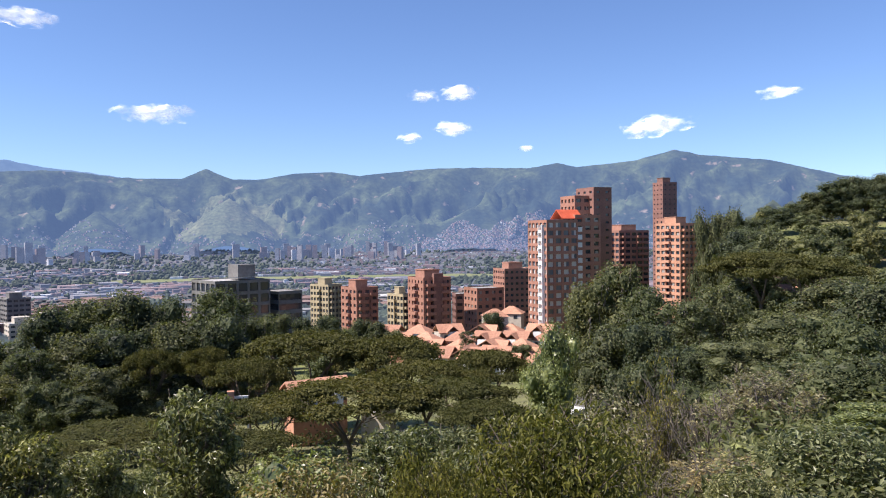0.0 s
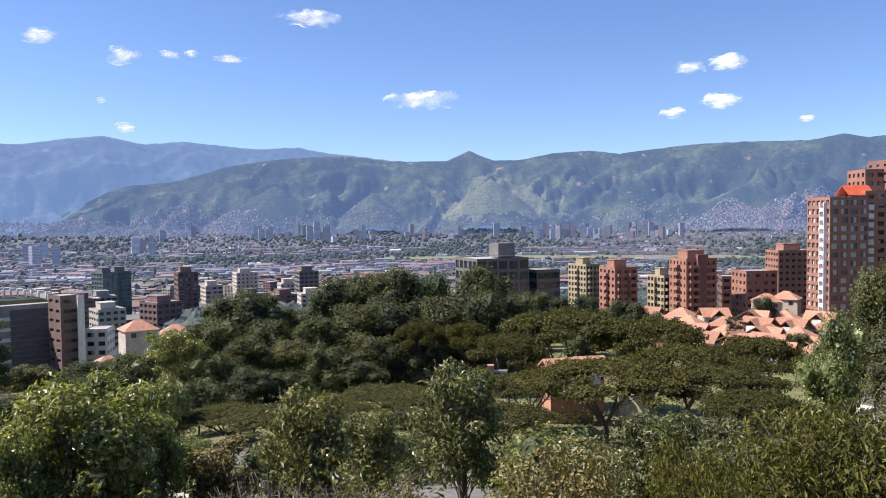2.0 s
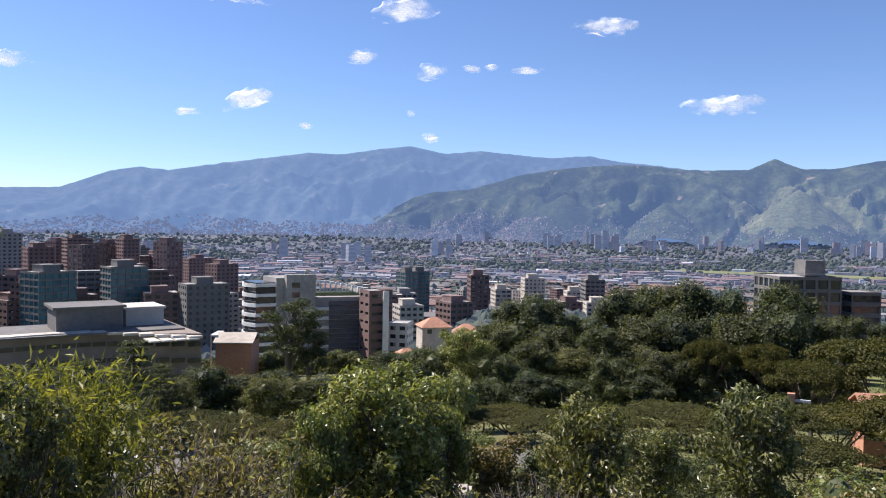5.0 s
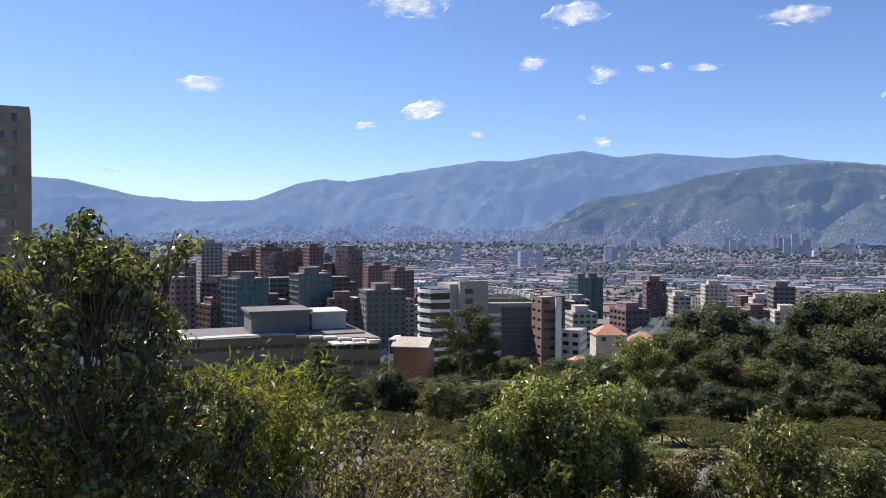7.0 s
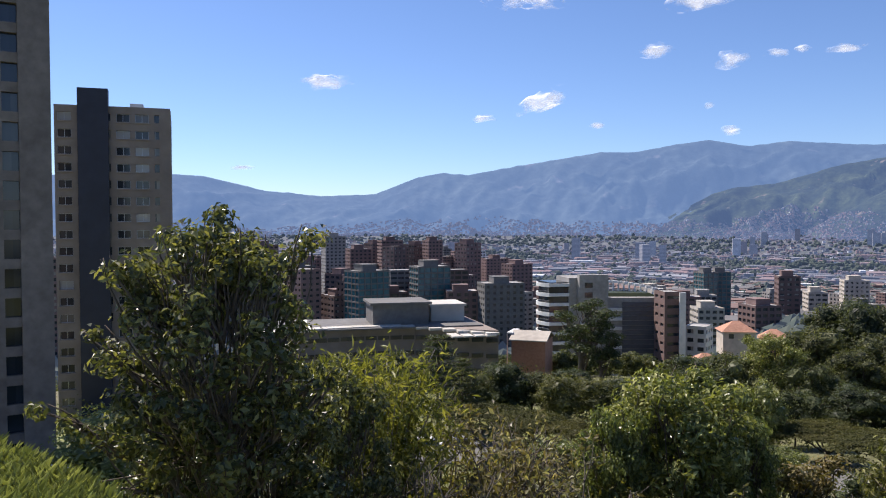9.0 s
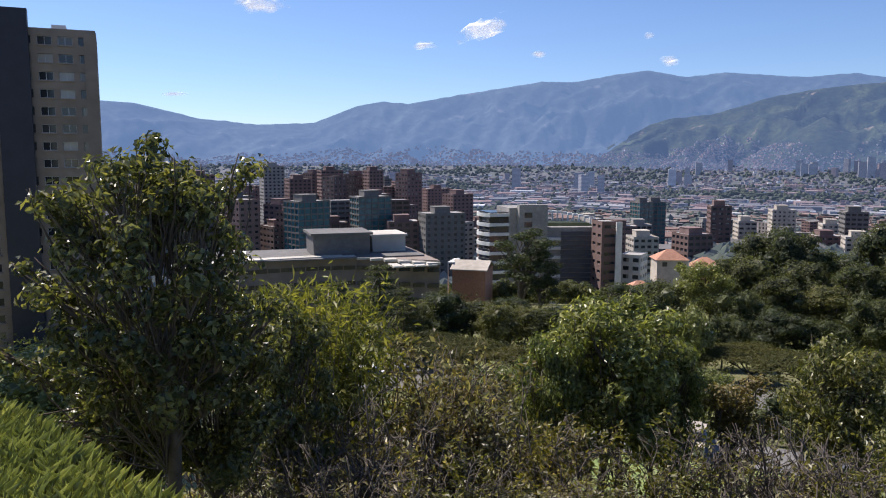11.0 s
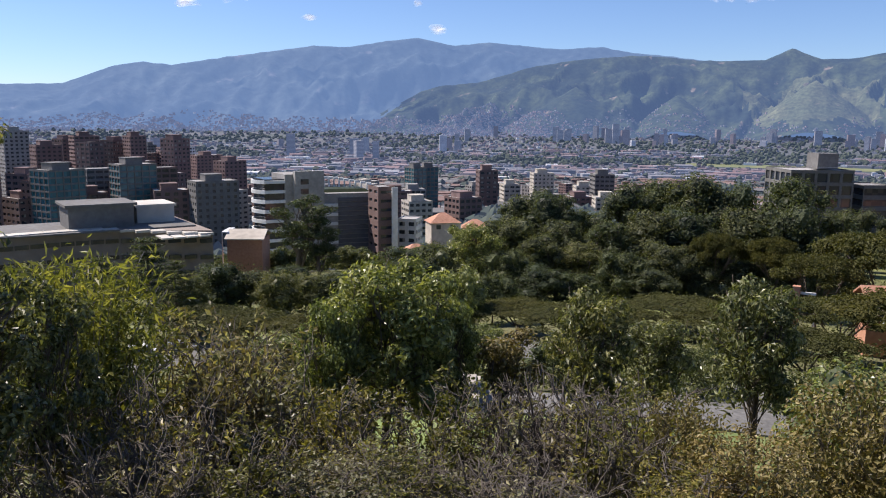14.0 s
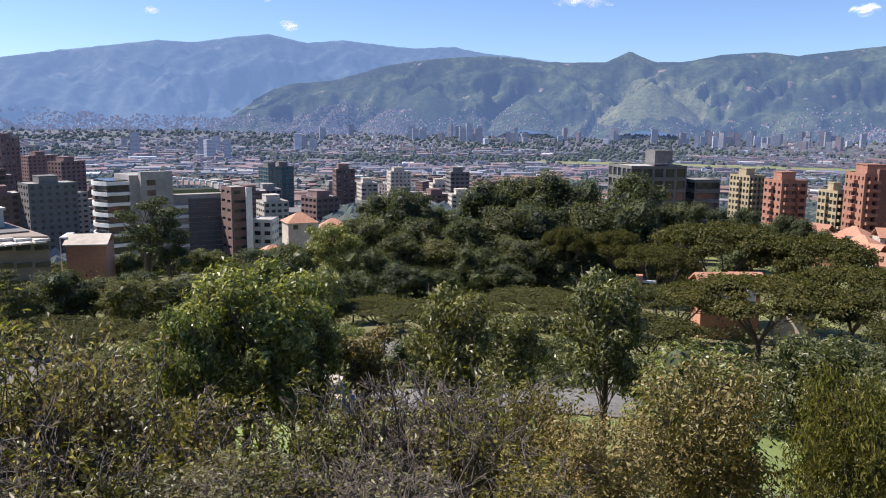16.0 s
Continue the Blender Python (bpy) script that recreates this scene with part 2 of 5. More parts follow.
def mountain_material(name, wood, pasture, bare, haze_tint, haze_glow, scale):
    """Wooded slopes with pastures and bare patches; distance haze is painted onto them as bluish emission."""
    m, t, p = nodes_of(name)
    n1, n2, n3 = noise_tex(t, 0.0022 * scale, 7, rough=0.62), noise_tex(t, 0.02 * scale, 5), noise_tex(t, 0.006 * scale, 4)
    r1 = ramp(t, [(0.42, wood), (0.52, tuple((a0 + b0) / 2.4 for a0, b0 in zip(wood, pasture))), (0.62, pasture)])
    t.links.new(n1.outputs[0], r1.inputs[0])
    r2 = ramp(t, [(0.64, (0, 0, 0)), (0.72, (1, 1, 1))])
    t.links.new(n3.outputs[0], r2.inputs[0])
    r3 = ramp(t, [(0.3, (0.55, 0.55, 0.55)), (0.7, (1.3, 1.3, 1.3))])
    t.links.new(n2.outputs[0], r3.inputs[0])
    col = mix(t, 1.0, mix(t, r2.outputs[0], r1.outputs[0], bare), r3.outputs[0], "MULTIPLY")
    t.links.new(col, p.inputs["Base Color"])
    p.inputs["Roughness"].default_value = 0.95
    p.inputs["Specular IOR Level"].default_value = 0.05
    p.inputs["Emission Color"].default_value = (*haze_tint, 1)
    p.inputs["Emission Strength"].default_value = haze_glow
    bump(t, p, n2.outputs[0], 0.5, 6.0)
    return m


GROUND = ground_material()
LAWN = surface("lawn", (0.12, 0.17, 0.045), (0.22, 0.27, 0.085), 0.9, 0.06, 0.95, 0.05)
VALLEY = valley_material()
# same ground farther out, with haze added as emission
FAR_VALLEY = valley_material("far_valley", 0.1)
# slopes emit painted haze; RANGE has it in its bluish base colours too
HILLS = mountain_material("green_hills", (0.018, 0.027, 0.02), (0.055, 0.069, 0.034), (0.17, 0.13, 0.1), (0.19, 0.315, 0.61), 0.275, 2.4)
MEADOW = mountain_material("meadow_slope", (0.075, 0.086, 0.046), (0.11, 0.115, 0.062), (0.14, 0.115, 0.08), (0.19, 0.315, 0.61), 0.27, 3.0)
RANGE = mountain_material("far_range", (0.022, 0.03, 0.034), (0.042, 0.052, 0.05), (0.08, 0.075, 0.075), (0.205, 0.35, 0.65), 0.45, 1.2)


# ---- the lie of the land ----
def table(pairs, v):
    if v <= pairs[0][0]:
        return pairs[0][1]
    for (a0, b0), (a1, b1) in zip(pairs, pairs[1:]):
        if v <= a1:
            u = (v - a0) / (a1 - a0)
            return b0 + (b1 - b0) * u
    return pairs[-1][1]


def smooth(a0, a1, v):
    u = min(1.0, max(0.0, (v - a0) / (a1 - a0)))
    return u * u * (3 - 2 * u)


DROP = [(0, 1.7), (2.5, 1.8), (5, 3.2), (12, 7.0), (20, 11.0), (30, 15.2), (37, 17.2), (47, 18.2), (62, 21.5), (100, 27.0), (150, 33.0), (230, 38.0), (300, 44), (450, 56), (700, 76), (1000, 90), (1300, 95), (2500, 95), (3600, 62)]
DROP_RIGHT = [(0, 1.7), (2.5, 1.8), (6, 4.0), (20, 8.0), (40, 10.5), (80, 14.5), (130, 17.0), (180, 16.0), (250, 4.0), (300, -4.0), (380, -6.0), (500, 5.0), (700, 50), (1000, 90), (1300, 95), (2500, 95), (3600, 62)]


def ground(az, r):
    """Height of the ground, az in degrees to the left of the first view."""
    z = table(DROP, r)
    if az < -10:
        k = smooth(-13, -21, az) if r < 120 else smooth(-17, -23, az)
        z += (table(DROP_RIGHT, r) - z) * k
    if az > 62 and r < 40:
        edge = table([(62, 2.5), (68, 2.9), (73, 3.4), (80, 4.1), (87, 5.8), (100, 9.0)], az)
        z = table(DROP, max(0.0, r - (edge - 2.5) * (1 - smooth(18, 40, r))))
    if az > 36 and r > 180:
        z += smooth(36, 43, az) * table([(180, 0), (300, 18), (450, 17), (700, 9), (1000, 0)], r)
    z = EYE - z
    if 10 < r < 1400:
        x, y = -r * math.sin(radians(az)), r * math.cos(radians(az))
        z += noise.noise((x * 0.03, y * 0.03, 0.4)) * min(1.2, r * 0.02)
    return z


def at(az, r, z=None):
    """The place at that angle and distance."""
    return Vector((-r * math.sin(radians(az)), r * math.cos(radians(az)), ground(az, r) if z is None else z))


def height(el, r):
    return EYE + r * math.tan(radians(el))


def facing(az, r, z, turn=0.0):
    """A frame at that place whose y axis points away from the viewer, turned to the left by turn degrees."""
    p = at(az, r, z)
    return pose(p.x, p.y, p.z, 0, 0, az + turn)


def mesh_of(name, verts, faces, mats, smooth_shade=False, slots=None):
    me = bpy.data.meshes.new(name)
    me.from_pydata(verts, [], faces)
    for m in mats:
        me.materials.append(m)
    if slots is not None:
        me.polygons.foreach_set("material_index", slots)
    if smooth_shade:
        me.polygons.foreach_set("use_smooth", [True] * len(me.polygons))
    me.update()
    return me


def part(name, me, parent, label=""):
    """One mesh under its thing."""
    ob = new(name, me)
    ob.parent = parent
    return tagged(ob, label) if label else ob


def thing(name, label, category, m, group="", kind=""):
    ob = new(name)
    ob.matrix_basis = m
    return tagged(ob, label, category, group, kind)


def build_ground():
    azs = [-60 + 0.6 * k for k in range(300)] + [120 + 6 * k for k in range(30)]
    rs = [0.4, 1.0, 1.8]
    while rs[-1] < 4100:
        rs.append(rs[-1] * 1.05 + 0.05)
    n = len(azs)
    verts = [at(a0, r) for r in rs for a0 in azs] + [Vector((0, 0, EYE - 1.7))]
    faces, slots = [], []
    for i in range(len(rs) - 1):
        for j in range(n):
            k = (j + 1) % n
            faces.append((i * n + j, i * n + k, (i + 1) * n + k, (i + 1) * n + j))
            lawn = -6 < azs[j] < 62 and 35 < rs[i] < 44.5
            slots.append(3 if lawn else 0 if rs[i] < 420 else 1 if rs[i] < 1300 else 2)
    for j in range(n):
        faces.append((len(verts) - 1, (j + 1) % n, j))
        slots.append(0)
    faces = [tuple(reversed(f)) for f in faces]
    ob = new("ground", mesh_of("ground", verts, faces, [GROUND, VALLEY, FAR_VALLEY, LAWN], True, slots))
    tagged(ob, "hillside ground with grass and soil falling to a broad city valley", "ground", kind="structure")


SKYLINE = [(-60, 3.3), (-28.2, 3.34), (-25.6, 4.04), (-22.5, 4.9), (-18.1, 5.43), (-16.4, 5.85), (-13.5, 5.17), (-9.6, 4.84), (-8.2, 5.16), (-6.1, 4.83), (-2.6, 4.93), (0.9, 4.9), (2.7, 4.75), (4.8, 4.55), (6.2, 4.4), (8.3, 4.68), (10.9, 4.55), (13.3, 4.1), (15.25, 4.13), (16.2, 4.5), (16.95, 4.85), (17.8, 4.45), (18.6, 4.12), (21.3, 4.1), (22.9, 4.15), (25, 4.42), (27, 4.52), (29, 4.4), (31, 4.25), (33.6, 3.85), (34.6, 3.65), (36, 3.2), (38, 2.65), (40.7, 2.4), (42, 2.0), (43.5, 1.2), (45, 0.4), (46, 0.0), (50, -0.6), (120, -0.9)]
FAR_LINE = [(-60, 3.0), (20, 3.8), (22.9, 4.2), (25, 4.5), (27, 4.68), (29.4, 5.13), (32.1, 4.98), (33.6, 5.1), (37.2, 5.45), (39.7, 5.2), (42.3, 5.72), (44.6, 5.45), (47.3, 5.0), (49.6, 5.05), (55.5, 4.15), (59.2, 3.5), (61.1, 3.65), (62.8, 3.35), (66, 2.1), (70, 1.95), (72.3, 2.2), (73.8, 2.3), (75.6, 2.75), (78, 3.3), (80.1, 3.4), (86, 3.2), (120, 3.0)]


def build_range(name, label, line, near, far, material, rough, seed, bumps=()):
    """A mountain side whose crest follows line; returns its height for an angle and a distance."""
    def rise(az, u):
        crest = height(table(line, az) + 0.05 * noise.noise((az * 1.7, seed, 0)), far)
        foot = ground(az, min(near, 3600)) - 8
        if u > 1:
            return crest - (u - 1) * 900
        q = Vector((az * 0.16 + 0.9 * u + seed, u * 1.3, seed))
        spur = 0.5 - abs(noise.noise((az * 0.55 + 1.5 * u, u * 1.6, seed + 4)))
        ridge = 1 - 2.2 * abs(noise.fractal(q, 0.9, 2.1, 3)) + 0.5 * spur + 0.4 * (0.5 - abs(noise.noise((az * 1.2 - u, u * 5, seed)))) + 0.14 * noise.noise((az * 2.9, u * 14, seed))
        z = foot + (crest - foot) * (max(0.0, u) ** 1.2) + rough * (ridge - 0.9) * 4 * u * (1 - u) * max(0.15, (crest - foot) / 450)
        for b_az, b_w, b_u, b_el in bumps:
            top = height(b_el, near + (far - near) * b_u)
            d = math.hypot((az - b_az) / b_w, (u - b_u) / 0.5)
            z = max(z, foot + (top - foot) * (1 - d) + 7 * noise.noise((az * 1.3, u * 6, 2)))
        return max(z, foot)

    def pasture(az, u):
        return any(math.hypot((az - c[0]) / c[1], (u - c[2]) / 0.5) < 0.72 + 0.2 * noise.noise((az * 0.7, u * 3, 1)) for c in bumps[:1])
    azs = [-62 + 0.2 * k for k in range(901)]
    steps = 64
    n = steps + 6
    verts = [at(az, near + (far - near) * i / steps, rise(az, i / steps)) for az in azs for i in range(n)]
    faces = [(j * n + i, j * n + i + 1, (j + 1) * n + i + 1, (j + 1) * n + i) for j in range(len(azs) - 1) for i in range(n - 1)]
    slots = [int(pasture(azs[j], i / steps)) for j in range(len(azs) - 1) for i in range(n - 1)]
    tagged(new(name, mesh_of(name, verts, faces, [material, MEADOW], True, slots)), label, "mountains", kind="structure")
    return lambda az, r: rise(az, (r - near) / (far - near))


build_ground()
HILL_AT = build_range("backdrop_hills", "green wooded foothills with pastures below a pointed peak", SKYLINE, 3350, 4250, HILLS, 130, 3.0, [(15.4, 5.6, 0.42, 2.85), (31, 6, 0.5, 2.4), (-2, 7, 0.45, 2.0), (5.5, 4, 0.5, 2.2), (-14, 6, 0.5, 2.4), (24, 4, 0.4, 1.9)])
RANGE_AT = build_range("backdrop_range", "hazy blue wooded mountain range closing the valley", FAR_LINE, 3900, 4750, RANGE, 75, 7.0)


# ---- clouds ----
def cloud_material():
    """White vapour, thinned at the outline the camera sees; emission imitates the sunlight that it scatters."""
    m, t, p = nodes_of("cloud")
    p.inputs["Base Color"].default_value = (0.9, 0.9, 0.9, 1)
    p.inputs["Roughness"].default_value = 1.0
    p.inputs["Specular IOR Level"].default_value = 0.0
    p.inputs["Emission Color"].default_value = (1, 1, 1, 1)
    p.inputs["Emission Strength"].default_value = 0.32
    tc = t.nodes.new("ShaderNodeTexCoord")
    mp = t.nodes.new("ShaderNodeVectorMath")
    mp.operation = "MULTIPLY_ADD"
    mp.inputs[1].default_value, mp.inputs[2].default_value = (2, 0, 2), (-1, 0, -1)
    t.links.new(tc.outputs["Generated"], mp.inputs[0])
    ln = t.nodes.new("ShaderNodeVectorMath")
    ln.operation = "LENGTH"
    t.links.new(mp.outputs[0], ln.inputs[0])
    n = noise_tex(t, 0.010, 4, rough=0.5)
    oi = t.nodes.new("ShaderNodeObjectInfo")
    va = t.nodes.new("ShaderNodeVectorMath")
    va.operation = "MULTIPLY_ADD"
    va.inputs[1].default_value = (1, 1, 1.7)
    t.links.new(tc.outputs["Object"], va.inputs[0])
    t.links.new(oi.outputs["Location"], va.inputs[2])
    t.links.new(va.outputs[0], n.inputs["Vector"])
    a0 = t.nodes.new("ShaderNodeMath")
    a0.operation = "MULTIPLY_ADD"
    a0.inputs[1].default_value = -0.8
    t.links.new(ln.outputs["Value"], a0.inputs[0])
    n2 = t.nodes.new("ShaderNodeMath")
    n2.operation = "MULTIPLY_ADD"
    n2.inputs[1].default_value, n2.inputs[2].default_value = 1.7, -0.28
    t.links.new(n.outputs[0], n2.inputs[0])
    t.links.new(n2.outputs[0], a0.inputs[2])
    r = ramp(t, [(0.02, (0, 0, 0)), (0.3, (0.35, 0.35, 0.35)), (0.62, (0.95, 0.95, 0.95))])
    t.links.new(a0.outputs[0], r.inputs[0])
    tr, m2 = t.nodes.new("ShaderNodeBsdfTransparent"), t.nodes.new("ShaderNodeMixShader")
    t.links.new(r.outputs[0], m2.inputs[0])
    t.links.new(tr.outputs[0], m2.inputs[1])
    t.links.new(p.outputs[0], m2.inputs[2])
    t.links.new(m2.outputs[0], t.nodes["Material Output"].inputs[0])
    return m


CLOUD = cloud_material()


def ball(sub):
    bm = bmesh.new()
    bmesh.ops.create_icosphere(bm, subdivisions=sub, radius=1)
    v = np.array([x.co[:] for x in bm.verts])
    bm.verts.index_update()
    f = [[x.index for x in q.verts] for q in bm.faces]
    bm.free()
    return v, np.array(f)


BALL1, BALL2, BALL4 = ball(1), ball(2), ball(4)


def cloud(az, el, wide, tall, tilt, seed):
    """A small fair-weather cloud, lumpy above and flatter below, widths in degrees."""
    r = 4700
    w, h = r * radians(wide) * 0.7, r * radians(tall) * 0.82
    verts = []
    for p in BALL4[0]:
        q = Vector((p[0] * wide * 0.9, p[1] * 1.2, p[2] * 1.3 + seed * 3.1))
        g = max(0.4, 0.9 + 0.35 * noise.fractal(q, 0.9, 2.0, 2))
        verts.append((p[0] * w * (0.55 + 0.45 * g), p[1] * h * g, p[2] * h * g * (1.0 if p[2] > 0 else 0.6) + p[0] * w * tilt))
    ob = new("cloud", mesh_of("cloud", verts, [tuple(int(i) for i in q) for q in BALL4[1]], [CLOUD], True))
    ob.matrix_basis = facing(az, r, height(el, r))
    tagged(ob, "small white ragged cloud in a clear blue sky", "cloud", "clouds in the sky")


CLOUDS = [(20.4, 8.3, 4.8, 1.4, 0.0), (28.1, 13.9, 4.0, 1.1, -0.1), (1.6, 10.0, 2.4, 0.9, 0.0), (-1.2, 10.1, 2.6, 1.1, 0.0), (-0.9, 7.6, 3.0, 0.9, -0.15), (2.6, 7.0, 1.6, 0.7, 0.0), (-6.1, 6.2, 1.0, 0.5, 0.0), (-14.9, 7.3, 5.0, 1.4, 0.15), (-23.0, 9.2, 3.0, 0.8, 0.0)]
CLOUDS2 = [(42.8, 15.0, 4.6, 1.4, 0.15), (46.0, 11.8, 2.3, 0.9, 0.0), (40.9, 10.9, 1.9, 1.1, 0.1), (38.1, 11.2, 1.6, 0.5, 0.0), (36.5, 11.3, 1.0, 0.5, 0.0), (33.8, 11.1, 2.6, 0.5, 0.0), (53.9, 8.5, 4.0, 1.2, 0.35), (58.0, 7.5, 1.6, 0.6, 0.1), (42.2, 8.0, 1.0, 0.5, 0.2), (49.8, 6.9, 1.2, 0.5, 0.0), (40.8, 6.2, 1.6, 0.7, 0.2), (54.8, 15.9, 5.8, 1.9, 0.0), (69.5, 9.9, 3.2, 1.0, 0.1), (75.4, 3.9, 1.6, 0.4, 0.0)]
for k, c in enumerate(CLOUDS + CLOUDS2):
    cloud(*c, 40 + k)


# ---- pieces of buildings ----
class Boxes:
    """Gathers boxes into one mesh."""

    def __init__(self):
        self.v, self.f, self.s = [], [], []

    def add(self, x0, x1, y0, y1, z0, z1, slot=0, taper=0.0):
        b = len(self.v)
        mx, my = (x0 + x1) / 2, (y0 + y1) / 2
        for z, k in ((z0, 1.0), (z1, 1.0 - taper)):
            for x, y in ((x0, y0), (x1, y0), (x1, y1), (x0, y1)):
                self.v.append((mx + (x - mx) * k, my + (y - my) * k, z))
        for q in ((3, 2, 1, 0), (4, 5, 6, 7), (0, 1, 5, 4), (1, 2, 6, 5), (2, 3, 7, 6), (3, 0, 4, 7)):
            self.f.append(tuple(b + i for i in q))
            self.s.append(slot)
        return self

    def gable(self, x0, x1, y0, y1, z0, z1, over=0.5, thick=0.25):
        """A pitched roof with its ridge along x."""
        b = len(self.v)
        my = (y0 + y1) / 2
        x0, x1, y0, y1 = x0 - over, x1 + over, y0 - over, y1 + over
        for dz in (0, thick):
            for x in (x0, x1):
                self.v += [(x, y0, z0 + dz), (x, my, z1 + dz), (x, y1, z0 + dz)]
        for q in ((6, 7, 10, 9), (7, 8, 11, 10), (0, 3, 4, 1), (1, 4, 5, 2), (0, 6, 9, 3), (2, 5, 11, 8), (0, 1, 7, 6), (1, 2, 8, 7), (3, 9, 10, 4), (4, 10, 11, 5)):
            self.f.append(tuple(b + i for i in q))
            self.s.append(0)
        return self

    def hip(self, x0, x1, y0, y1, z0, z1, over=0.5):
        """A hipped roof."""
        b = len(self.v)
        x0, x1, y0, y1 = x0 - over, x1 + over, y0 - over, y1 + over
        my, run = (y0 + y1) / 2, min((y1 - y0), (x1 - x0)) * 0.48
        self.v += [(x0, y0, z0), (x1, y0, z0), (x1, y1, z0), (x0, y1, z0), (x0 + run, my, z1), (x1 - run, my, z1)]
        for q in ((0, 1, 5, 4), (1, 2, 5), (2, 3, 4, 5), (3, 0, 4), (3, 2, 1, 0)):
            self.f.append(tuple(b + i for i in q))
            self.s.append(0)
        return self

    def mesh(self, name, *mats):
        return mesh_of(name, self.v, self.f, mats, False, self.s)


def facade(w, d, z0, z1, storey, bay, sill, pier, proud=0.35):
    """The walls of a block centred on the origin, in one piece, with a real opening for each window."""
    vs, fs, seen = [], [], {}

    def vert(p):
        k = (round(p[0], 3), round(p[1], 3), round(p[2], 3))
        if k not in seen:
            seen[k] = len(vs)
            vs.append(k)
        return seen[k]
    n = max(1, round((z1 - z0) / storey))
    step = (z1 - z0) / n
    zs = [z0]
    for k in range(n):
        zs += [z0 + k * step + sill * 0.65, z0 + (k + 1) * step - sill * 0.35]
    zs.append(z1 + 0.7)
    for length, across, side in ((w, d, 0), (d, w, 1), (w, d, 2), (d, w, 3)):
        m = max(1, round(length / bay))
        xs = [-length / 2]
        for k in range(m):
            c = -length / 2 + length * k / m
            xs += [c + pier / 2, c + length / m - pier / 2]
        xs.append(length / 2)

        def place(x, depth, z):
            y = -across / 2 + depth
            return ((x, y, z), (-y, x, z), (-x, -y, z), (y, -x, z))[side]
        for i in range(len(xs) - 1):
            for j in range(len(zs) - 1):
                c = [(xs[i], zs[j]), (xs[i + 1], zs[j]), (xs[i + 1], zs[j + 1]), (xs[i], zs[j + 1])]
                if i % 2 and j % 2:
                    for (xa, za), (xb, zb) in zip(c, c[1:] + c[:1]):
                        fs.append((vert(place(xa, 0, za)), vert(place(xb, 0, zb)), vert(place(xb, proud, zb)), vert(place(xa, proud, za))))
                else:
                    fs.append(tuple(vert(place(x, 0, z)) for x, z in c))
    b = Boxes()
    b.v, b.f, b.s = vs, fs, [0] * len(fs)
    return b


def block(parent, w, d, z0, z1, wall, glass, roof, storey=2.9, bay=3.4, sill=1.5, pier=1.2, proud=0.35, x=0.0, y=0.0):
    """A block of storeys: walls, recessed glass and a flat roof with its parapet, as parts."""
    o = part("wall", facade(w, d, z0, z1, storey, bay, sill, pier, proud).mesh("wall", wall), parent)
    g = part("glazing", Boxes().add(-w / 2 + proud, w / 2 - proud, -d / 2 + proud, d / 2 - proud, z0, z1 - 0.1).mesh("glazing", glass), parent)
    q = part("roof", Boxes().add(-w / 2 + 0.25, w / 2 - 0.25, -d / 2 + 0.25, d / 2 - 0.25, z1 - 0.3, z1 + 0.35).mesh("roof", roof), parent)
    for ob in (o, g, q):
        ob.location = (x, y, 0)
    return o


def tower(az, r, wide, top_el, deep=16.0, turn=0.0, wall=None, glass=None, storey=2.9, bay=3.4, sill=1.5, pier=1.2, label="", name="apartment_tower", roof=None, box=True, group="", sunk=2.0, balconies=0):
    """A free-standing block; wide in degrees as seen, its top at top_el degrees."""
    g = ground(az, r) - sunk
    w = r * radians(wide)
    t = thing(name, label, "building", facing(az, r, g, turn), group)
    h = height(top_el, r) - g
    block(t, w, deep, 0, h, wall, glass, roof or ROOF_GREY, storey, bay, sill, pier)
    if balconies:
        n = max(1, round(h / storey))
        bl = w / balconies * 0.62
        slab = Boxes().add(-bl / 2, bl / 2, -1.4, 0.3, 0, 0.25).add(-bl / 2, bl / 2, -1.4, -1.2, 0.25, 1.1).add(-bl / 2, -bl / 2 + 0.15, -1.2, 0, 0.25, 1.1).add(bl / 2 - 0.15, bl / 2, -1.2, 0, 0.25, 1.1).mesh("balcony", wall)
        for k in range(max(1, n - 11), n):
            for j in range(balconies):
                part("balcony", slab, t).location = (-w / 2 + w * (j + 0.5) / balconies, -deep / 2, k * h / n - 0.1)
                if j == 0:
                    q = part("balcony", slab, t)
                    q.location, q.rotation_euler = (-w / 2, 0, k * h / n - 0.1), (0, 0, radians(-90))
    if box:
        bw = min(w, deep) * 0.32
        part("lift_house", Boxes().add(-bw, bw * 0.7, -bw * 0.8, bw, h + 0.36, h + 3.4).add(-bw - 0.2, bw * 0.7 + 0.2, -bw * 0.8 - 0.2, bw + 0.2, h + 3.4, h + 3.7).mesh("lift_house", wall), t)
    return t, w, h


# ---- trees ----
def leaves(centres, normals, length, width, rng, lift=0.15):
    """A folded leaf at each centre, lying across its normal."""
    n = len(centres)
    c, nn = np.asarray(centres), np.asarray(normals)
    nn = nn / (np.linalg.norm(nn, axis=1, keepdims=True) + 1e-9)
    a0 = rng.normal(size=(n, 3))
    ax = np.cross(nn, a0)
    ax /= np.linalg.norm(ax, axis=1, keepdims=True) + 1e-9
    ay = np.cross(nn, ax)
    ln = (length * rng.uniform(0.65, 1.3, n))[:, None]
    wd = (width * rng.uniform(0.7, 1.25, n))[:, None]
    v = np.empty((n, 4, 3))
    v[:, 0] = c - ax * ln * 0.5
    v[:, 1] = c + ay * wd * 0.5 + nn * wd * lift
    v[:, 2] = c + ax * ln * 0.5 - nn * ln * 0.12
    v[:, 3] = c - ay * wd * 0.5 + nn * wd * lift
    return v.reshape(-1, 3)


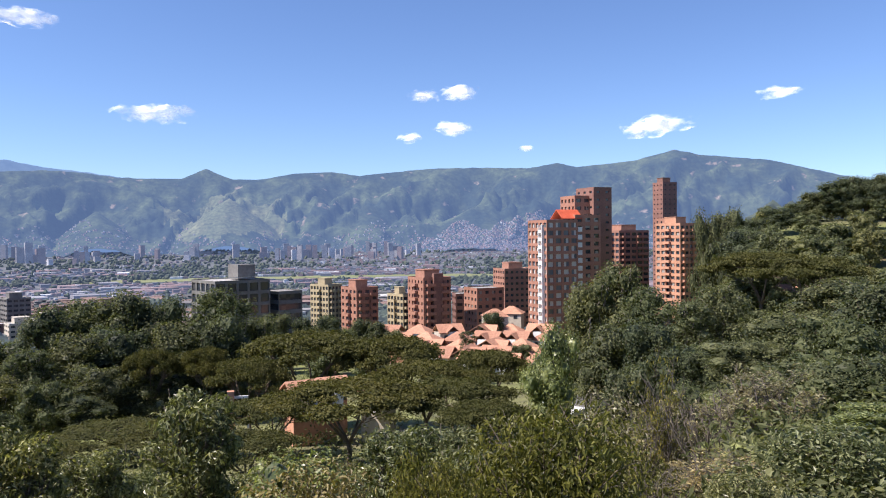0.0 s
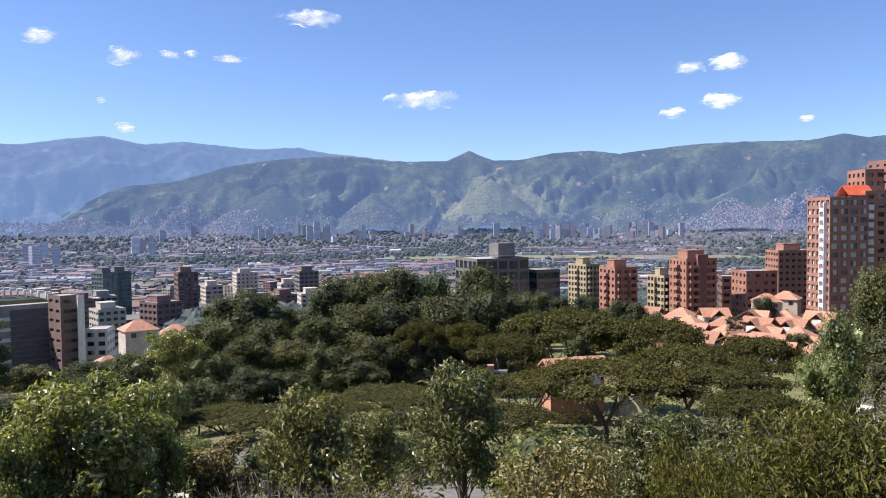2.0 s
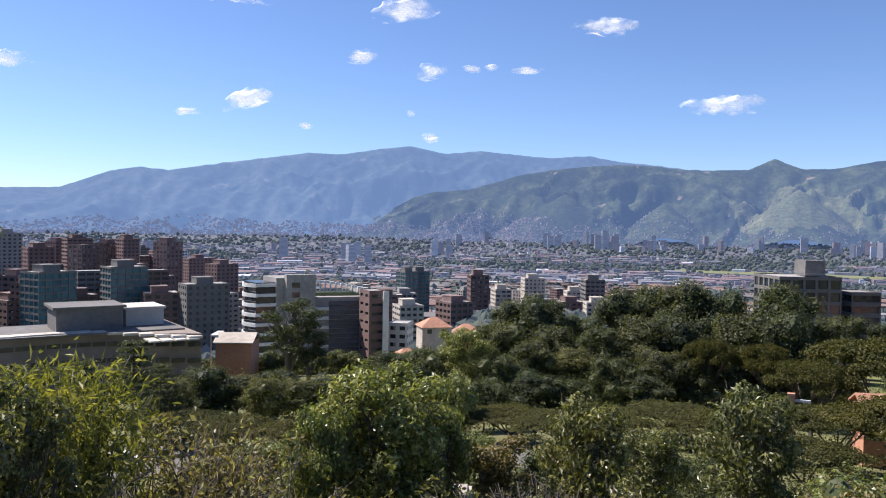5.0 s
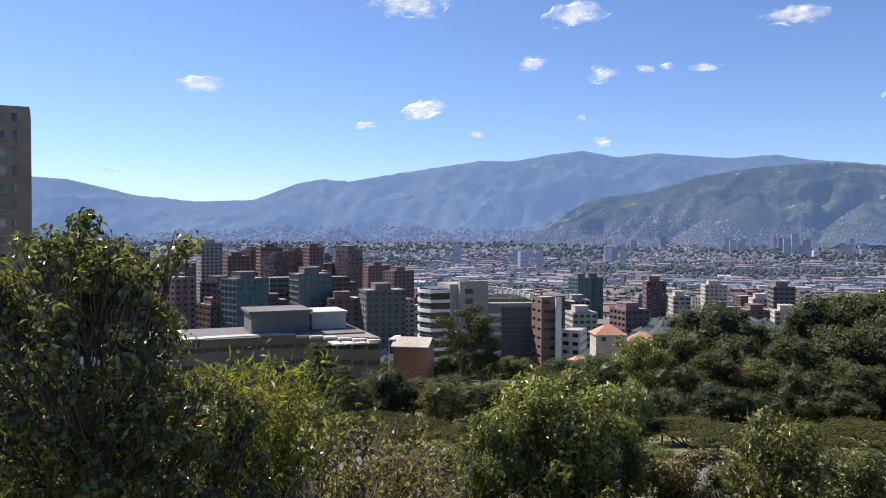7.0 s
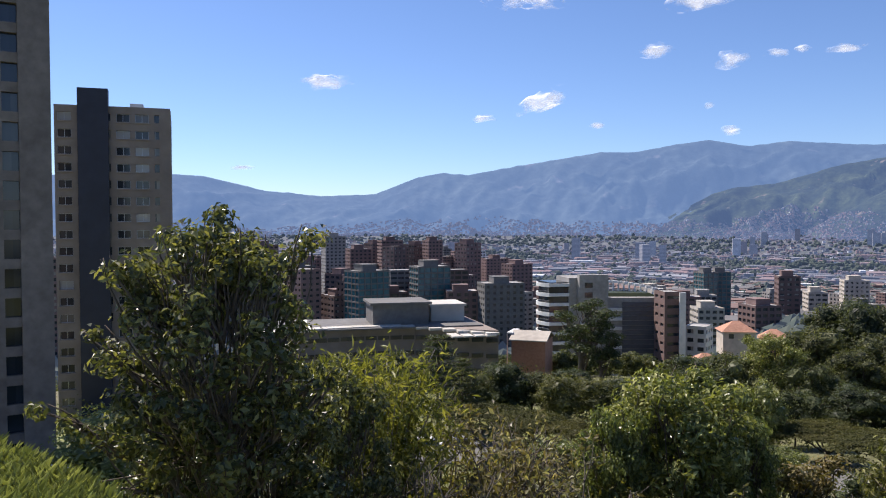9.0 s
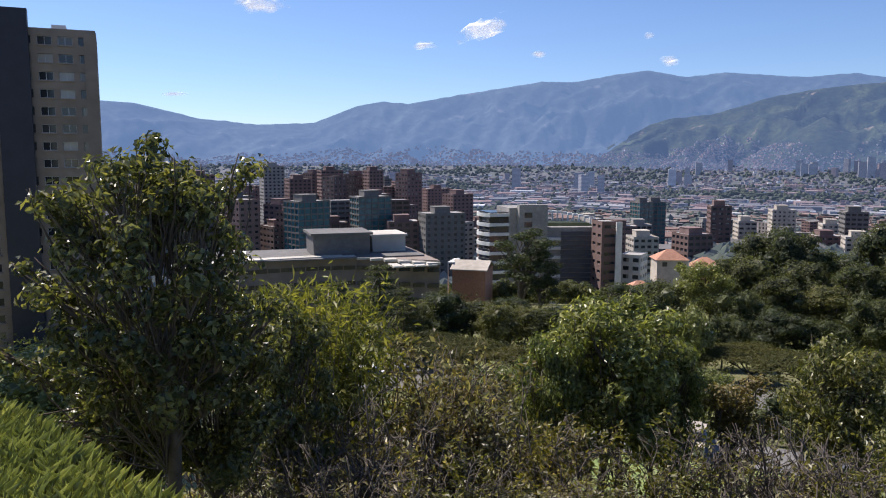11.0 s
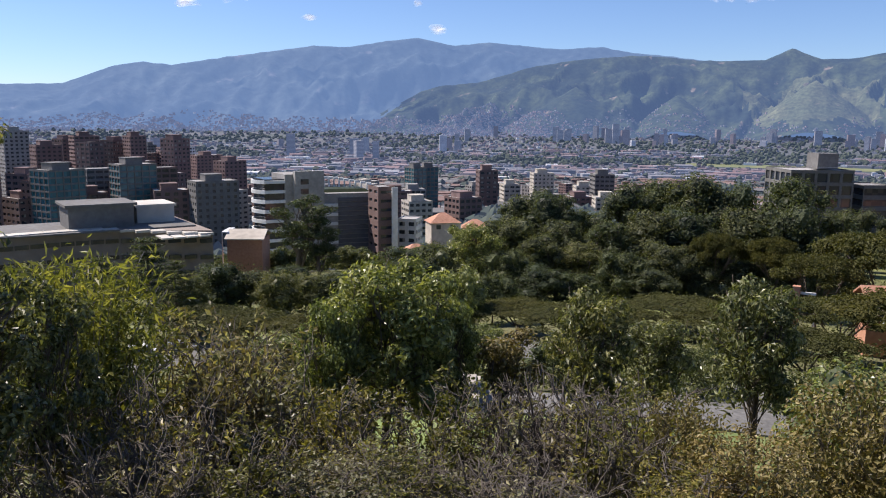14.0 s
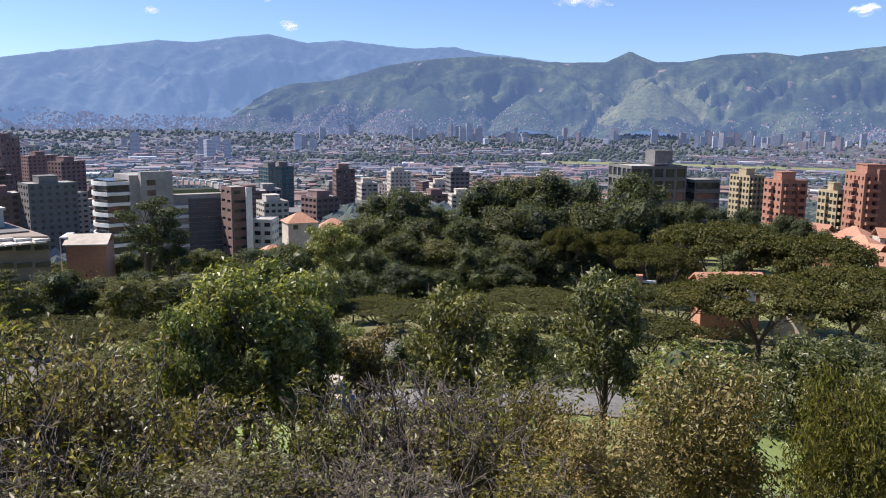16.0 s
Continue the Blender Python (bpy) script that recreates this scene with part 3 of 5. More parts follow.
def leaf_mesh(name, verts, material, inner=None):
    """Leaves, and the dense inner foliage behind them where there is any."""
    n = len(verts) // 4
    i = np.arange(n) * 4
    tris = np.concatenate([np.stack([i, i + 1, i + 2], 1), np.stack([i, i + 2, i + 3], 1)])
    if inner is not None:
        tris = np.concatenate([tris, inner[1] + len(verts)])
        verts = np.concatenate([verts, inner[0]])
    me = bpy.data.meshes.new(name)
    me.vertices.add(len(verts))
    me.vertices.foreach_set("co", verts.astype(np.float32).ravel())
    me.loops.add(len(tris) * 3)
    me.loops.foreach_set("vertex_index", tris.astype(np.int32).ravel())
    me.polygons.add(len(tris))
    me.polygons.foreach_set("loop_start", np.arange(len(tris), dtype=np.int32) * 3)
    me.materials.append(material)
    me.update(calc_edges=True)
    me.shade_flat()
    return me


class Wood:
    """Gathers tapered limbs into one mesh."""

    def __init__(self):
        self.v, self.f = [], []

    def limb(self, pts, r0, r1, sides=6):
        base = len(self.v)
        n = len(pts)
        for k, p in enumerate(pts):
            d = (Vector(pts[min(k + 1, n - 1)]) - Vector(pts[max(k - 1, 0)])).normalized()
            s = d.cross(Vector((0.31, 0.95, 0.1))).normalized()
            q = d.cross(s)
            rad = r0 + (r1 - r0) * k / (n - 1)
            for m in range(sides):
                w = 2 * math.pi * m / sides
                self.v.append(Vector(p) + (s * math.cos(w) + q * math.sin(w)) * rad)
        for k in range(n - 1):
            for m in range(sides):
                a0, b0 = base + k * sides + m, base + k * sides + (m + 1) % sides
                self.f.append((a0, b0, b0 + sides, a0 + sides))
        self.f.append(tuple(base + (n - 1) * sides + m for m in range(sides)))

    def mesh(self, material):
        return mesh_of("trunk", self.v, self.f, [material], True)


def bent(p, q, rng, sag=0.12, n=5):
    p, q = Vector(p), Vector(q)
    l = (q - p).length
    o = Vector((rng.uniform(-1, 1), rng.uniform(-1, 1), rng.uniform(-0.3, 1))) * l * sag
    return [p.lerp(q, k / (n - 1)) + o * math.sin(math.pi * k / (n - 1)) for k in range(n)]


def clump_points(centres, radii, count, rng, flat=1.0, shell=0.55):
    """Points and outward normals in ragged clumps."""
    w = np.array(radii) ** 2
    pick = rng.choice(len(radii), count, p=w / w.sum())
    d = rng.normal(size=(count, 3))
    d /= np.linalg.norm(d, axis=1, keepdims=True)
    rad = np.array(radii)[pick] * (shell + (1.08 - shell) * rng.uniform(0, 1, count) ** 0.6)
    lump = 1 + 0.25 * np.sin(d[:, 0] * 5 + pick) * np.cos(d[:, 1] * 4 + pick * 2)
    off = d * (rad * lump)[:, None]
    off[:, 2] *= flat
    return np.asarray(centres)[pick] + off, d


def proto(name, label, trunk, crown_verts, leaf, bark, crown_label="", inner=None):
    t = thing(name, label, "tree", Matrix.Identity(4))
    part("trunk", trunk.mesh(bark), t)
    part("crown", leaf_mesh("crown", crown_verts, leaf, inner), t, crown_label)
    return t


def round_tree(name, label, seed, tall, wide, count, length, width, leaf, bark, clumps=14, base=0.3, flat=0.8, droop=0.0, shell=0.5, trunks=1, core=0.72, dense=0.0, puff=1.0, arms=()):
    """A spreading tree: trunk, limbs to each clump and a crown of leaves in clumps."""
    rng, rn = np.random.default_rng(seed), random.Random(seed)
    wood = Wood()
    cs, rs = [], []
    for k in range(clumps):
        u = (k + 0.5) / clumps
        w = k * 2.4 + rn.uniform(-0.4, 0.4)
        h = base + (1 - base) * (0.12 + 0.80 * u ** 0.85)
        spread = wide / 2 * (0.78 * math.sqrt(max(0.0, 1 - ((h - base - 0.42 * (1 - base)) / (0.66 * (1 - base))) ** 2))) * rn.uniform(0.3, 1.08)
        cs.append((math.cos(w) * spread, math.sin(w) * spread, tall * h))
        rs.append(wide * rn.uniform(0.13, 0.22) * puff)
    for turn, low, high, reach in arms:
        for k in range(5):
            u = 0.35 + 0.65 * k / 4
            cs.append((math.cos(turn) * wide * reach * u, math.sin(turn) * wide * reach * u, tall * (low + (high - low) * u)))
            rs.append(wide * rn.uniform(0.06, 0.1) * (1.3 - 0.5 * u))
    for q in range(trunks):
        o = Vector((rn.uniform(-1, 1), rn.uniform(-1, 1), 0)) * (wide * 0.05 * (trunks - 1))
        top = Vector((rn.uniform(-1, 1) * wide * 0.06, rn.uniform(-1, 1) * wide * 0.06, tall * (base + 0.3 * (1 - base)))) + o * 2
        wood.limb(bent(o - Vector((0, 0, 0.6)), top, rn, 0.04, 6), tall * 0.022, tall * 0.012, 8)
        for k, c in enumerate(cs):
            if k % trunks == q:
                s = o.lerp(top, rn.uniform(0.45, 1.0))
                wood.limb(bent(s, c, rn), tall * 0.010 * min(1.0, 14 / clumps), tall * 0.002, 5)
                for _ in range(3):
                    e = Vector(c) + Vector((rn.uniform(-1, 1), rn.uniform(-1, 1), rn.uniform(-0.5, 1))) * rs[k] * 0.9
                    wood.limb(bent(Vector(s).lerp(Vector(c), 0.75), e, rn, 0.15, 4), tall * 0.004, tall * 0.0012, 4)
    pts, nrm = clump_points(cs, rs, count, rng, flat, shell)
    nrm = nrm * core + rng.normal(size=nrm.shape) * (1 - core) * 0.8 + np.array([0, 0, 0.25])
    v = leaves(pts, nrm, length, width, rng)
    if droop:
        v = v.reshape(-1, 4, 3)
        v[:, 2, 2] -= droop * length
        v[:, 0, 2] += droop * length * 0.4
        v = v.reshape(-1, 3)
    inner = None
    if dense:
        vs, fs = [], []
        for k, (c, s) in enumerate(zip(cs, rs)):
            d = BALL2[0]
            lump = 1 + 0.2 * np.sin(d[:, :1] * 5 + k) * np.cos(d[:, 1:2] * 4 + k * 2) + rng.uniform(-0.3, 0.2, (len(d), 1))
            vs.append(np.array(c) + d * s * dense * lump * np.array([1, 1, flat]))
            fs.append(BALL2[1] + k * len(d))
        inner = np.concatenate(vs), np.concatenate(fs)
    return proto(name, label, wood, v, leaf, bark, inner=inner)


def umbrella_tree(seed):
    """A wide, flat-topped tree: forked limbs under thin tiers of fine leaves."""
    rng, rn = np.random.default_rng(seed), random.Random(seed)
    tall, wide = 9.0, 24.0
    wood = Wood()
    fork = Vector((0, 0, 2.4))
    wood.limb(bent((0, 0, -1), fork, rn, 0.05), 0.42, 0.32, 8)
    cs, rs = [], []
    for k in range(6):
        w = k * 1.05 + rn.uniform(-0.3, 0.3)
        d = wide * 0.5 * rn.uniform(0.35, 0.55)
        e = Vector((math.cos(w) * d, math.sin(w) * d, tall * rn.uniform(0.72, 0.86)))
        wood.limb(bent(fork, e, rn, 0.10, 7), 0.22, 0.09, 6)
        for q in range(8):
            w2 = w + rn.uniform(-0.7, 0.7)
            d2 = wide * 0.5 * rn.uniform(0.35, 0.95)
            f = Vector((math.cos(w2) * d2, math.sin(w2) * d2, tall * (1.0 - 0.26 * (d2 / (wide * 0.5)) ** 2 + rn.uniform(-0.06, 0.02))))
            wood.limb(bent(fork.lerp(e, rn.uniform(0.6, 1.0)), f, rn, 0.06, 5), 0.07, 0.02, 4)
            cs.append(f)
            rs.append(wide * rn.uniform(0.07, 0.13))
    for k in range(8):
        cs.append(Vector((rn.uniform(-4, 4), rn.uniform(-4, 4), tall * 0.97)))
        rs.append(wide * 0.09)
    pts, nrm = clump_points([c[:] for c in cs], rs, 21000, rng, 0.2, 0.1)
    nrm = nrm * 0.35 + rng.normal(size=nrm.shape) * 0.22 + np.array([0, 0, 1.0])
    return proto("umbrella_tree", "wide flat-topped olive-green tree with forked limbs", wood, leaves(pts, nrm, 0.55, 0.3, rng), LEAF_UMBRELLA, BARK)


def twig_shrub(seed, tall, wide, leaf, count, label):
    """A shrub of many thin bare stems with few leaves."""
    rng, rn = np.random.default_rng(seed), random.Random(seed)
    wood = Wood()
    tips = []
    for k in range(26):
        w = rn.uniform(0, 6.28)
        d = wide * 0.5 * math.sqrt(rn.random())
        e = Vector((math.cos(w) * d, math.sin(w) * d, tall * rn.uniform(0.6, 1.0) * (1 - 0.35 * (d / wide * 2) ** 2)))
        o = Vector((math.cos(w) * d * 0.3, math.sin(w) * d * 0.3, -0.4))
        stem = bent(o, e, rn, 0.08, 6)
        wood.limb(stem, 0.06, 0.018, 5)
        for q in range(8):
            s = stem[rn.randint(2, 5)]
            f = Vector(s) + Vector((rn.uniform(-1, 1), rn.uniform(-1, 1), rn.uniform(0.0, 1.1))) * tall * 0.17
            wood.limb(bent(s, f, rn, 0.15, 4), 0.022, 0.009, 3)
            tips.append(f)
            for _ in range(2):
                g = f + Vector((rn.uniform(-1, 1), rn.uniform(-1, 1), rn.uniform(-0.3, 1))) * tall * 0.08
                wood.limb([f.lerp(Vector(s), 0.4), g], 0.014, 0.006, 3)
                tips.append(g)
    sprig = rng.choice(len(tips), max(8, count // 12))
    pick = rng.choice(sprig, count)
    pts = np.array([tips[k][:] for k in pick]) + rng.normal(size=(count, 3)) * 0.17
    t = proto("shrub", label, wood, leaves(pts, rng.normal(size=(count, 3)) * 0.7 + np.array([0, 0, 0.7]), 0.21, 0.1, rng), leaf, TWIG)
    t["category"] = "shrub"
    return t


def bamboo(seed):
    """A clump of arching canes with feathery yellow-green leaves."""
    rng, rn = np.random.default_rng(seed), random.Random(seed)
    t = thing("bamboo", "clump of arching bamboo with feathery yellow-green leaves", "tree", Matrix.Identity(4))
    pts = []
    for k in range(46):
        w = rn.uniform(0, 6.28)
        l = rn.uniform(6.0, 9.5)
        out = rn.uniform(0.4, 2.1)
        o = Vector((math.cos(w) * 0.7 * rn.random(), math.sin(w) * 0.7 * rn.random(), -0.4))
        cane = [o + Vector((math.cos(w) * out * (u / 7) ** 2.2, math.sin(w) * out * (u / 7) ** 2.2, l * (u / 7) * (1 - 0.16 * (u / 7) ** 3))) for u in range(8)]
        wood = Wood()
        wood.limb(cane, 0.045, 0.012, 5)
        part("cane", wood.mesh(BARK_PALE), t)
        for q in range(170):
            u = 7 * (0.35 + 0.65 * rn.random() ** 0.8)
            i = min(6, int(u))
            p = cane[i].lerp(cane[i + 1], u - i)
            pts.append(p + Vector((rn.gauss(0, 0.42), rn.gauss(0, 0.42), rn.gauss(-0.1, 0.3))))
    pts = np.array([p[:] for p in pts])
    nrm = rng.normal(size=pts.shape) + np.array([0, 0, 0.8])
    part("crown", leaf_mesh("crown", leaves(pts, nrm, 0.36, 0.085, rng), LEAF_BAMBOO), t)
    return t


def tiered_tree(seed):
    """A dark evergreen with level tiers of branches."""
    rng, rn = np.random.default_rng(seed), random.Random(seed)
    wood = Wood()
    wood.limb([(0, 0, -1), (0, 0, 6), (0.1, 0, 12), (0, 0.1, 15.5)], 0.25, 0.04, 8)
    pts = []
    for k in range(12):
        z = 3.0 + k * 1.05
        reach = 5.2 * (1 - (k / 13) ** 1.4) * rn.uniform(0.8, 1.05)
        for q in range(7):
            w = q * 0.9 + k * 0.5 + rn.uniform(-0.2, 0.2)
            e = Vector((math.cos(w) * reach, math.sin(w) * reach, z + 0.5))
            wood.limb(bent((0, 0, z), e, rn, 0.05, 4), 0.07, 0.015, 4)
            for _ in range(70):
                u = rn.uniform(0.25, 1.05)
                pts.append((e.x * u + rn.gauss(0, 0.45), e.y * u + rn.gauss(0, 0.45), z + 0.5 * u + rn.gauss(0.1, 0.12)))
    pts = np.array(pts)
    return proto("tiered_tree", "dark evergreen tree with level tiers of branches", wood, leaves(pts, rng.normal(size=pts.shape) * 0.4 + np.array([0, 0, 1.0]), 0.45, 0.16, rng), LEAF_FOREST, BARK)


PROTOS = {
    "forest": (round_tree("tree", "tall dark green broadleaf tree in a dense grove", 11, 21, 15, 9500, 0.6, 0.36, LEAF_FOREST, BARK, 28, 0.15, 0.85, 0, 0.62, dense=0.6), 21, 15),
    "forest2": (round_tree("tree", "dark green broadleaf tree with a billowing crown", 12, 18, 16, 9500, 0.6, 0.36, LEAF_FOREST, BARK, 30, 0.1, 0.8, 0, 0.62, dense=0.6), 18, 16),
    "eucalypt": (round_tree("eucalyptus_tree", "tall grey-green eucalyptus with an open crown", 13, 24, 13, 9000, 0.56, 0.28, LEAF_EUCALYPT, BARK_PALE, 34, 0.2, 0.95, 0, 0.62, dense=0.5), 24, 13),
    "open": (round_tree("eucalyptus_tree", "slender eucalyptus with an open crown and visible trunk", 14, 22, 12, 5000, 0.5, 0.24, LEAF_FOREST, BARK, 17, 0.36, 0.6, 0, 0.5, puff=0.8), 22, 12),
    "bush": (round_tree("tree", "bushy light green tree on the slope", 15, 9, 9, 7000, 0.34, 0.2, LEAF_BRIGHT, BARK, 28, 0.08, 0.85, 0, 0.62, dense=0.55), 9, 9),
    "bushdark": (round_tree("tree", "bushy dull green tree on the slope", 16, 9, 10, 7000, 0.34, 0.2, LEAF_EUCALYPT, BARK, 30, 0.06, 0.8, 0, 0.62, dense=0.58), 9, 10),
    "wood": (round_tree("tree", "small broadleaf tree in the woods on the slope", 29, 10, 9, 2200, 0.62, 0.4, LEAF_EUCALYPT, BARK, 18, 0.06, 0.85, 0, 0.65, dense=0.65), 10, 9),
    "umbrella": (umbrella_tree(17), 9, 24),
    "umbrella2": (umbrella_tree(18), 9, 24),
    "near": (round_tree("tree", "leafy green tree on the slope with slender trunks", 19, 8.5, 6.4, 14000, 0.22, 0.11, LEAF_BRIGHT, BARK, 52, 0.34, 0.75, 0.05, 0.3, 3, puff=0.6), 8.5, 6.4),
    "mango": (round_tree("mango_tree", "mango tree with glossy long leaves in tufts", 20, 8.4, 4.2, 7500, 0.26, 0.095, LEAF_MANGO, BARK, 44, 0.46, 0.8, 0.08, 0.4, puff=0.8), 8.4, 4.2),
    "mangobush": (round_tree("mango_tree", "low mango tree with glossy long leaves in tufts", 30, 3.6, 4.8, 6000, 0.26, 0.09, LEAF_MANGO, BARK, 34, 0.12, 0.8, 0.08, 0.5), 3.6, 4.8),
    "airy": (round_tree("tree", "dark leafy tree with an open ragged crown and long side branches", 41, 6.8, 3.8, 10500, 0.135, 0.085, LEAF_DARK, BARK, 84, 0.3, 0.7, 0.05, 0.25, puff=0.46, arms=((3.2, 0.3, 0.42, 0.78), (3.05, 0.38, 0.56, 0.7), (2.9, 0.5, 0.72, 0.5), (0.2, 0.75, 0.93, 0.42), (0.1, 0.5, 0.6, 0.5), (3.4, 0.7, 0.86, 0.38), (1.4, 0.8, 0.99, 0.12), (-1.8, 0.45, 0.6, 0.4))), 6.8, 3.8),
    "dark": (round_tree("tree", "dark leafy tree standing against the light", 21, 6.8, 3.8, 9000, 0.15, 0.095, LEAF_DARK, BARK, 50, 0.24, 0.6, 0.05, 0.2, puff=0.62), 6.8, 3.8),
    "olive": (round_tree("broad_bush", "broad bush of hanging yellowish-olive leaves", 22, 7.2, 7.4, 13000, 0.24, 0.09, LEAF_OLIVE, BARK, 44, 0.15, 0.75, 0.35, 0.5), 7.2, 7.4),
    "gold": (round_tree("golden_bush", "bush with golden-brown drying leaves", 23, 5, 4.8, 7000, 0.17, 0.09, LEAF_GOLD, TWIG, 36, 0.12, 0.75, 0.05, 0.3), 5, 4.8),
    "goldtop": (round_tree("golden_bush", "slender young tree with golden-brown leaves", 31, 6.2, 2.0, 2600, 0.17, 0.09, LEAF_GOLD, TWIG, 18, 0.45, 0.85, 0.05, 0.2), 6.2, 2.0),
    "rust": (twig_shrub(24, 4.5, 4, LEAF_RUST, 3600, "thin-stemmed shrub with reddish-brown and green leaves"), 4.5, 4),
    "bare": (twig_shrub(25, 4.2, 4, LEAF_RUST, 420, "nearly bare brown shrub of tangled thin twigs"), 4.2, 4),
    "thin": (twig_shrub(26, 4.5, 4.2, LEAF_OLIVE, 2000, "thin-stemmed shrub with sparse olive leaves"), 4.5, 4.2),
    "bamboo": (bamboo(27), 9, 4.2),
    "tiered": (tiered_tree(28), 15.5, 10),
}


def plant(kind, az, r, top_el, wide=None, rng=random.Random(5), spin=None):
    """A tree with its foot on the ground and its top at that angle; wide in degrees as seen."""
    ob, tall, width = PROTOS[kind]
    g = ground(az, r)
    h = height(top_el, r) - g
    if h < 0.6:
        return
    k = h / tall
    w = k if wide is None else r * radians(wide) / width
    p = at(az, r, g)
    copy_thing(ob, pose(p.x, p.y, p.z, 0, 0, rng.uniform(0, 360) if spin is None else spin) @ Matrix.Diagonal((w, w, k, 1)))


# foreground, az, distance, top, width
plant("airy", 77.3, 13, 1.0, 17, spin=77)
plant("dark", 73.5, 14.5, -8.5, 13)
plant("dark", 79.5, 15, -9.0, 11)
plant("dark", 68.6, 17, -9.6, 9)
plant("bamboo", 65.7, 21, -5.0, 9.5)
plant("near", 44.4, 26, -10.0, 14.5)
plant("near", 40.6, 27.5, -13.2, 8)
plant("near", 48.4, 24.5, -13.0, 7.5)
plant("bush", 49.6, 30, -19.3, 4)
plant("mango", 28.9, 28, -12.4, 7.2)
plant("goldtop", 35.5, 27, -15.2, 5.4)
plant("mango", 17.7, 33, -10.8, 7.2)
plant("olive", 0.6, 20, -16.4, 10)
plant("mango", 3.2, 30, -13.8, 8)
plant("mango", -1.5, 27, -15.5, 8)
plant("mango", 24.5, 38, -14.0, 6)
plant("olive", -7.5, 24, -13.0, 17)
plant("gold", 10.5, 21, -16.6, 12)
plant("gold", 22.5, 20, -19.5, 7)
plant("mangobush", -26.5, 27, -13.0, 10)
for az, r, el, kind in ((61.5, 17, -17, "bare"), (65.5, 18, -16.5, "thin"), (58.5, 21, -14.6, "rust"), (54.6, 23, -14.8, "rust"), (61.8, 22, -15.4, "thin"), (52.0, 20, -17.5, "rust"), (68.5, 15, -20, "bare"), (63, 14, -21, "bare"), (48.5, 19, -19.5, "thin"), (40.0, 19, -19.5, "thin"), (36.5, 20, -18.6, "bare"), (33.2, 21, -17.2, "bare"), (30.2, 22, -18.0, "bare"), (30.0, 18, -20.5, "bare"), (27.0, 19, -19.5, "thin"), (44, 15, -23.5, "thin"), (25.5, 23, -18.3, "thin"), (56, 14.5, -22, "thin"), (38, 15, -23.5, "bare"), (17.5, 17, -21, "gold"), (33, 14, -25, "bare"), (22, 15, -24, "thin"), (50.5, 14, -25, "rust"), (74, 17, -18, "bare"), (11.5, 27, -16.2, "bush")):
    plant(kind, az, r, el, 10.5)
for az, r, el, w, kind in ((-15.5, 44, -9.3, 4, "thin"), (-18.6, 42, -10.6, 6, "bare"), (-22.5, 44, -9.4, 6, "rust"), (-14.5, 30, -15.5, 5, "thin"), (-19, 30, -15.5, 6, "bare"), (-25.5, 55, -8.6, 7, "bushdark"), (-29, 40, -11.0, 8, "near"), (-21, 32, -15, 6, "thin")):
    plant(kind, az, r, el, w)
rs = random.Random(12)
for k in range(9):
    az = rs.uniform(-6, 72)
    r = rs.uniform(13, 27)
    plant(rs.choice(("thin", "bare", "bare", "rust", "gold") if az < 50 else ("thin", "bare", "rust", "bare")), az, r, -21.5 - 3.5 * rs.random() + (r - 20) * 0.35, 10)
for k in range(18):
    az, r = rs.uniform(-31, -11), rs.uniform(18, 70)
    plant(rs.choice(("thin", "rust", "bushdark", "mangobush")), az, r, -17 + 6.5 * (r - 18) / 52 + rs.uniform(-1, 0.6), 7)
for az, r, el, w, kind in ((40.5, 60, -15.6, 6, "bushdark"), (37.6, 66, -14.9, 5, "near"), (31.8, 58, -16.2, 5, "bushdark"), (26.0, 56, -16.6, 5, "near"), (21.2, 60, -15.8, 4, "mangobush"), (14.0, 52, -16.6, 6, "mangobush"), (11.0, 56, -16.2, 5, "bushdark"), (2.6, 46, -14.4, 6, "mango"), (-0.8, 44, -14.0, 6, "mango"), (6.4, 48, -17.4, 5, "mangobush"), (47.6, 58, -16.0, 6, "bushdark"), (52.6, 62, -15.4, 5, "near"), (56.4, 56, -16.4, 5, "bushdark")):
    plant(kind, az, r, el, w)
# umbrella trees in the park below
for az, r, el, w in ((58.2, 92, -13.3, 8), (54.5, 84, -13.9, 8), (50.5, 80, -14.4, 8), (34.7, 92, -13.0, 9), (30.5, 86, -13.8, 9), (23.0, 104, -12.4, 9), (19.2, 98, -12.9, 9), (26.8, 96, -13.2, 7), (20.8, 140, -7.5, 4.6), (17.1, 140, -7.7, 5.2), (10.0, 122, -6.9, 12), (14.2, 112, -8.6, 7), (4.0, 118, -7.7, 9), (7.2, 84, -10.4, 16), (-0.6, 92, -10.6, 12), (12.8, 96, -11.5, 9), (-3.0, 118, -8.6, 7), (1.5, 104, -9.4, 10), (-2.8, 78, -12.0, 8), (42, 74, -14.8, 9), (-22, 165, -1.2, 10), (-25.0, 150, -1.7, 9), (14.5, 74, -14.2, 9)):
    plant("umbrella" if az % 2 < 1 else "umbrella2", az, r, el + rs.uniform(-0.3, 0.3), w * rs.uniform(0.78, 0.98))
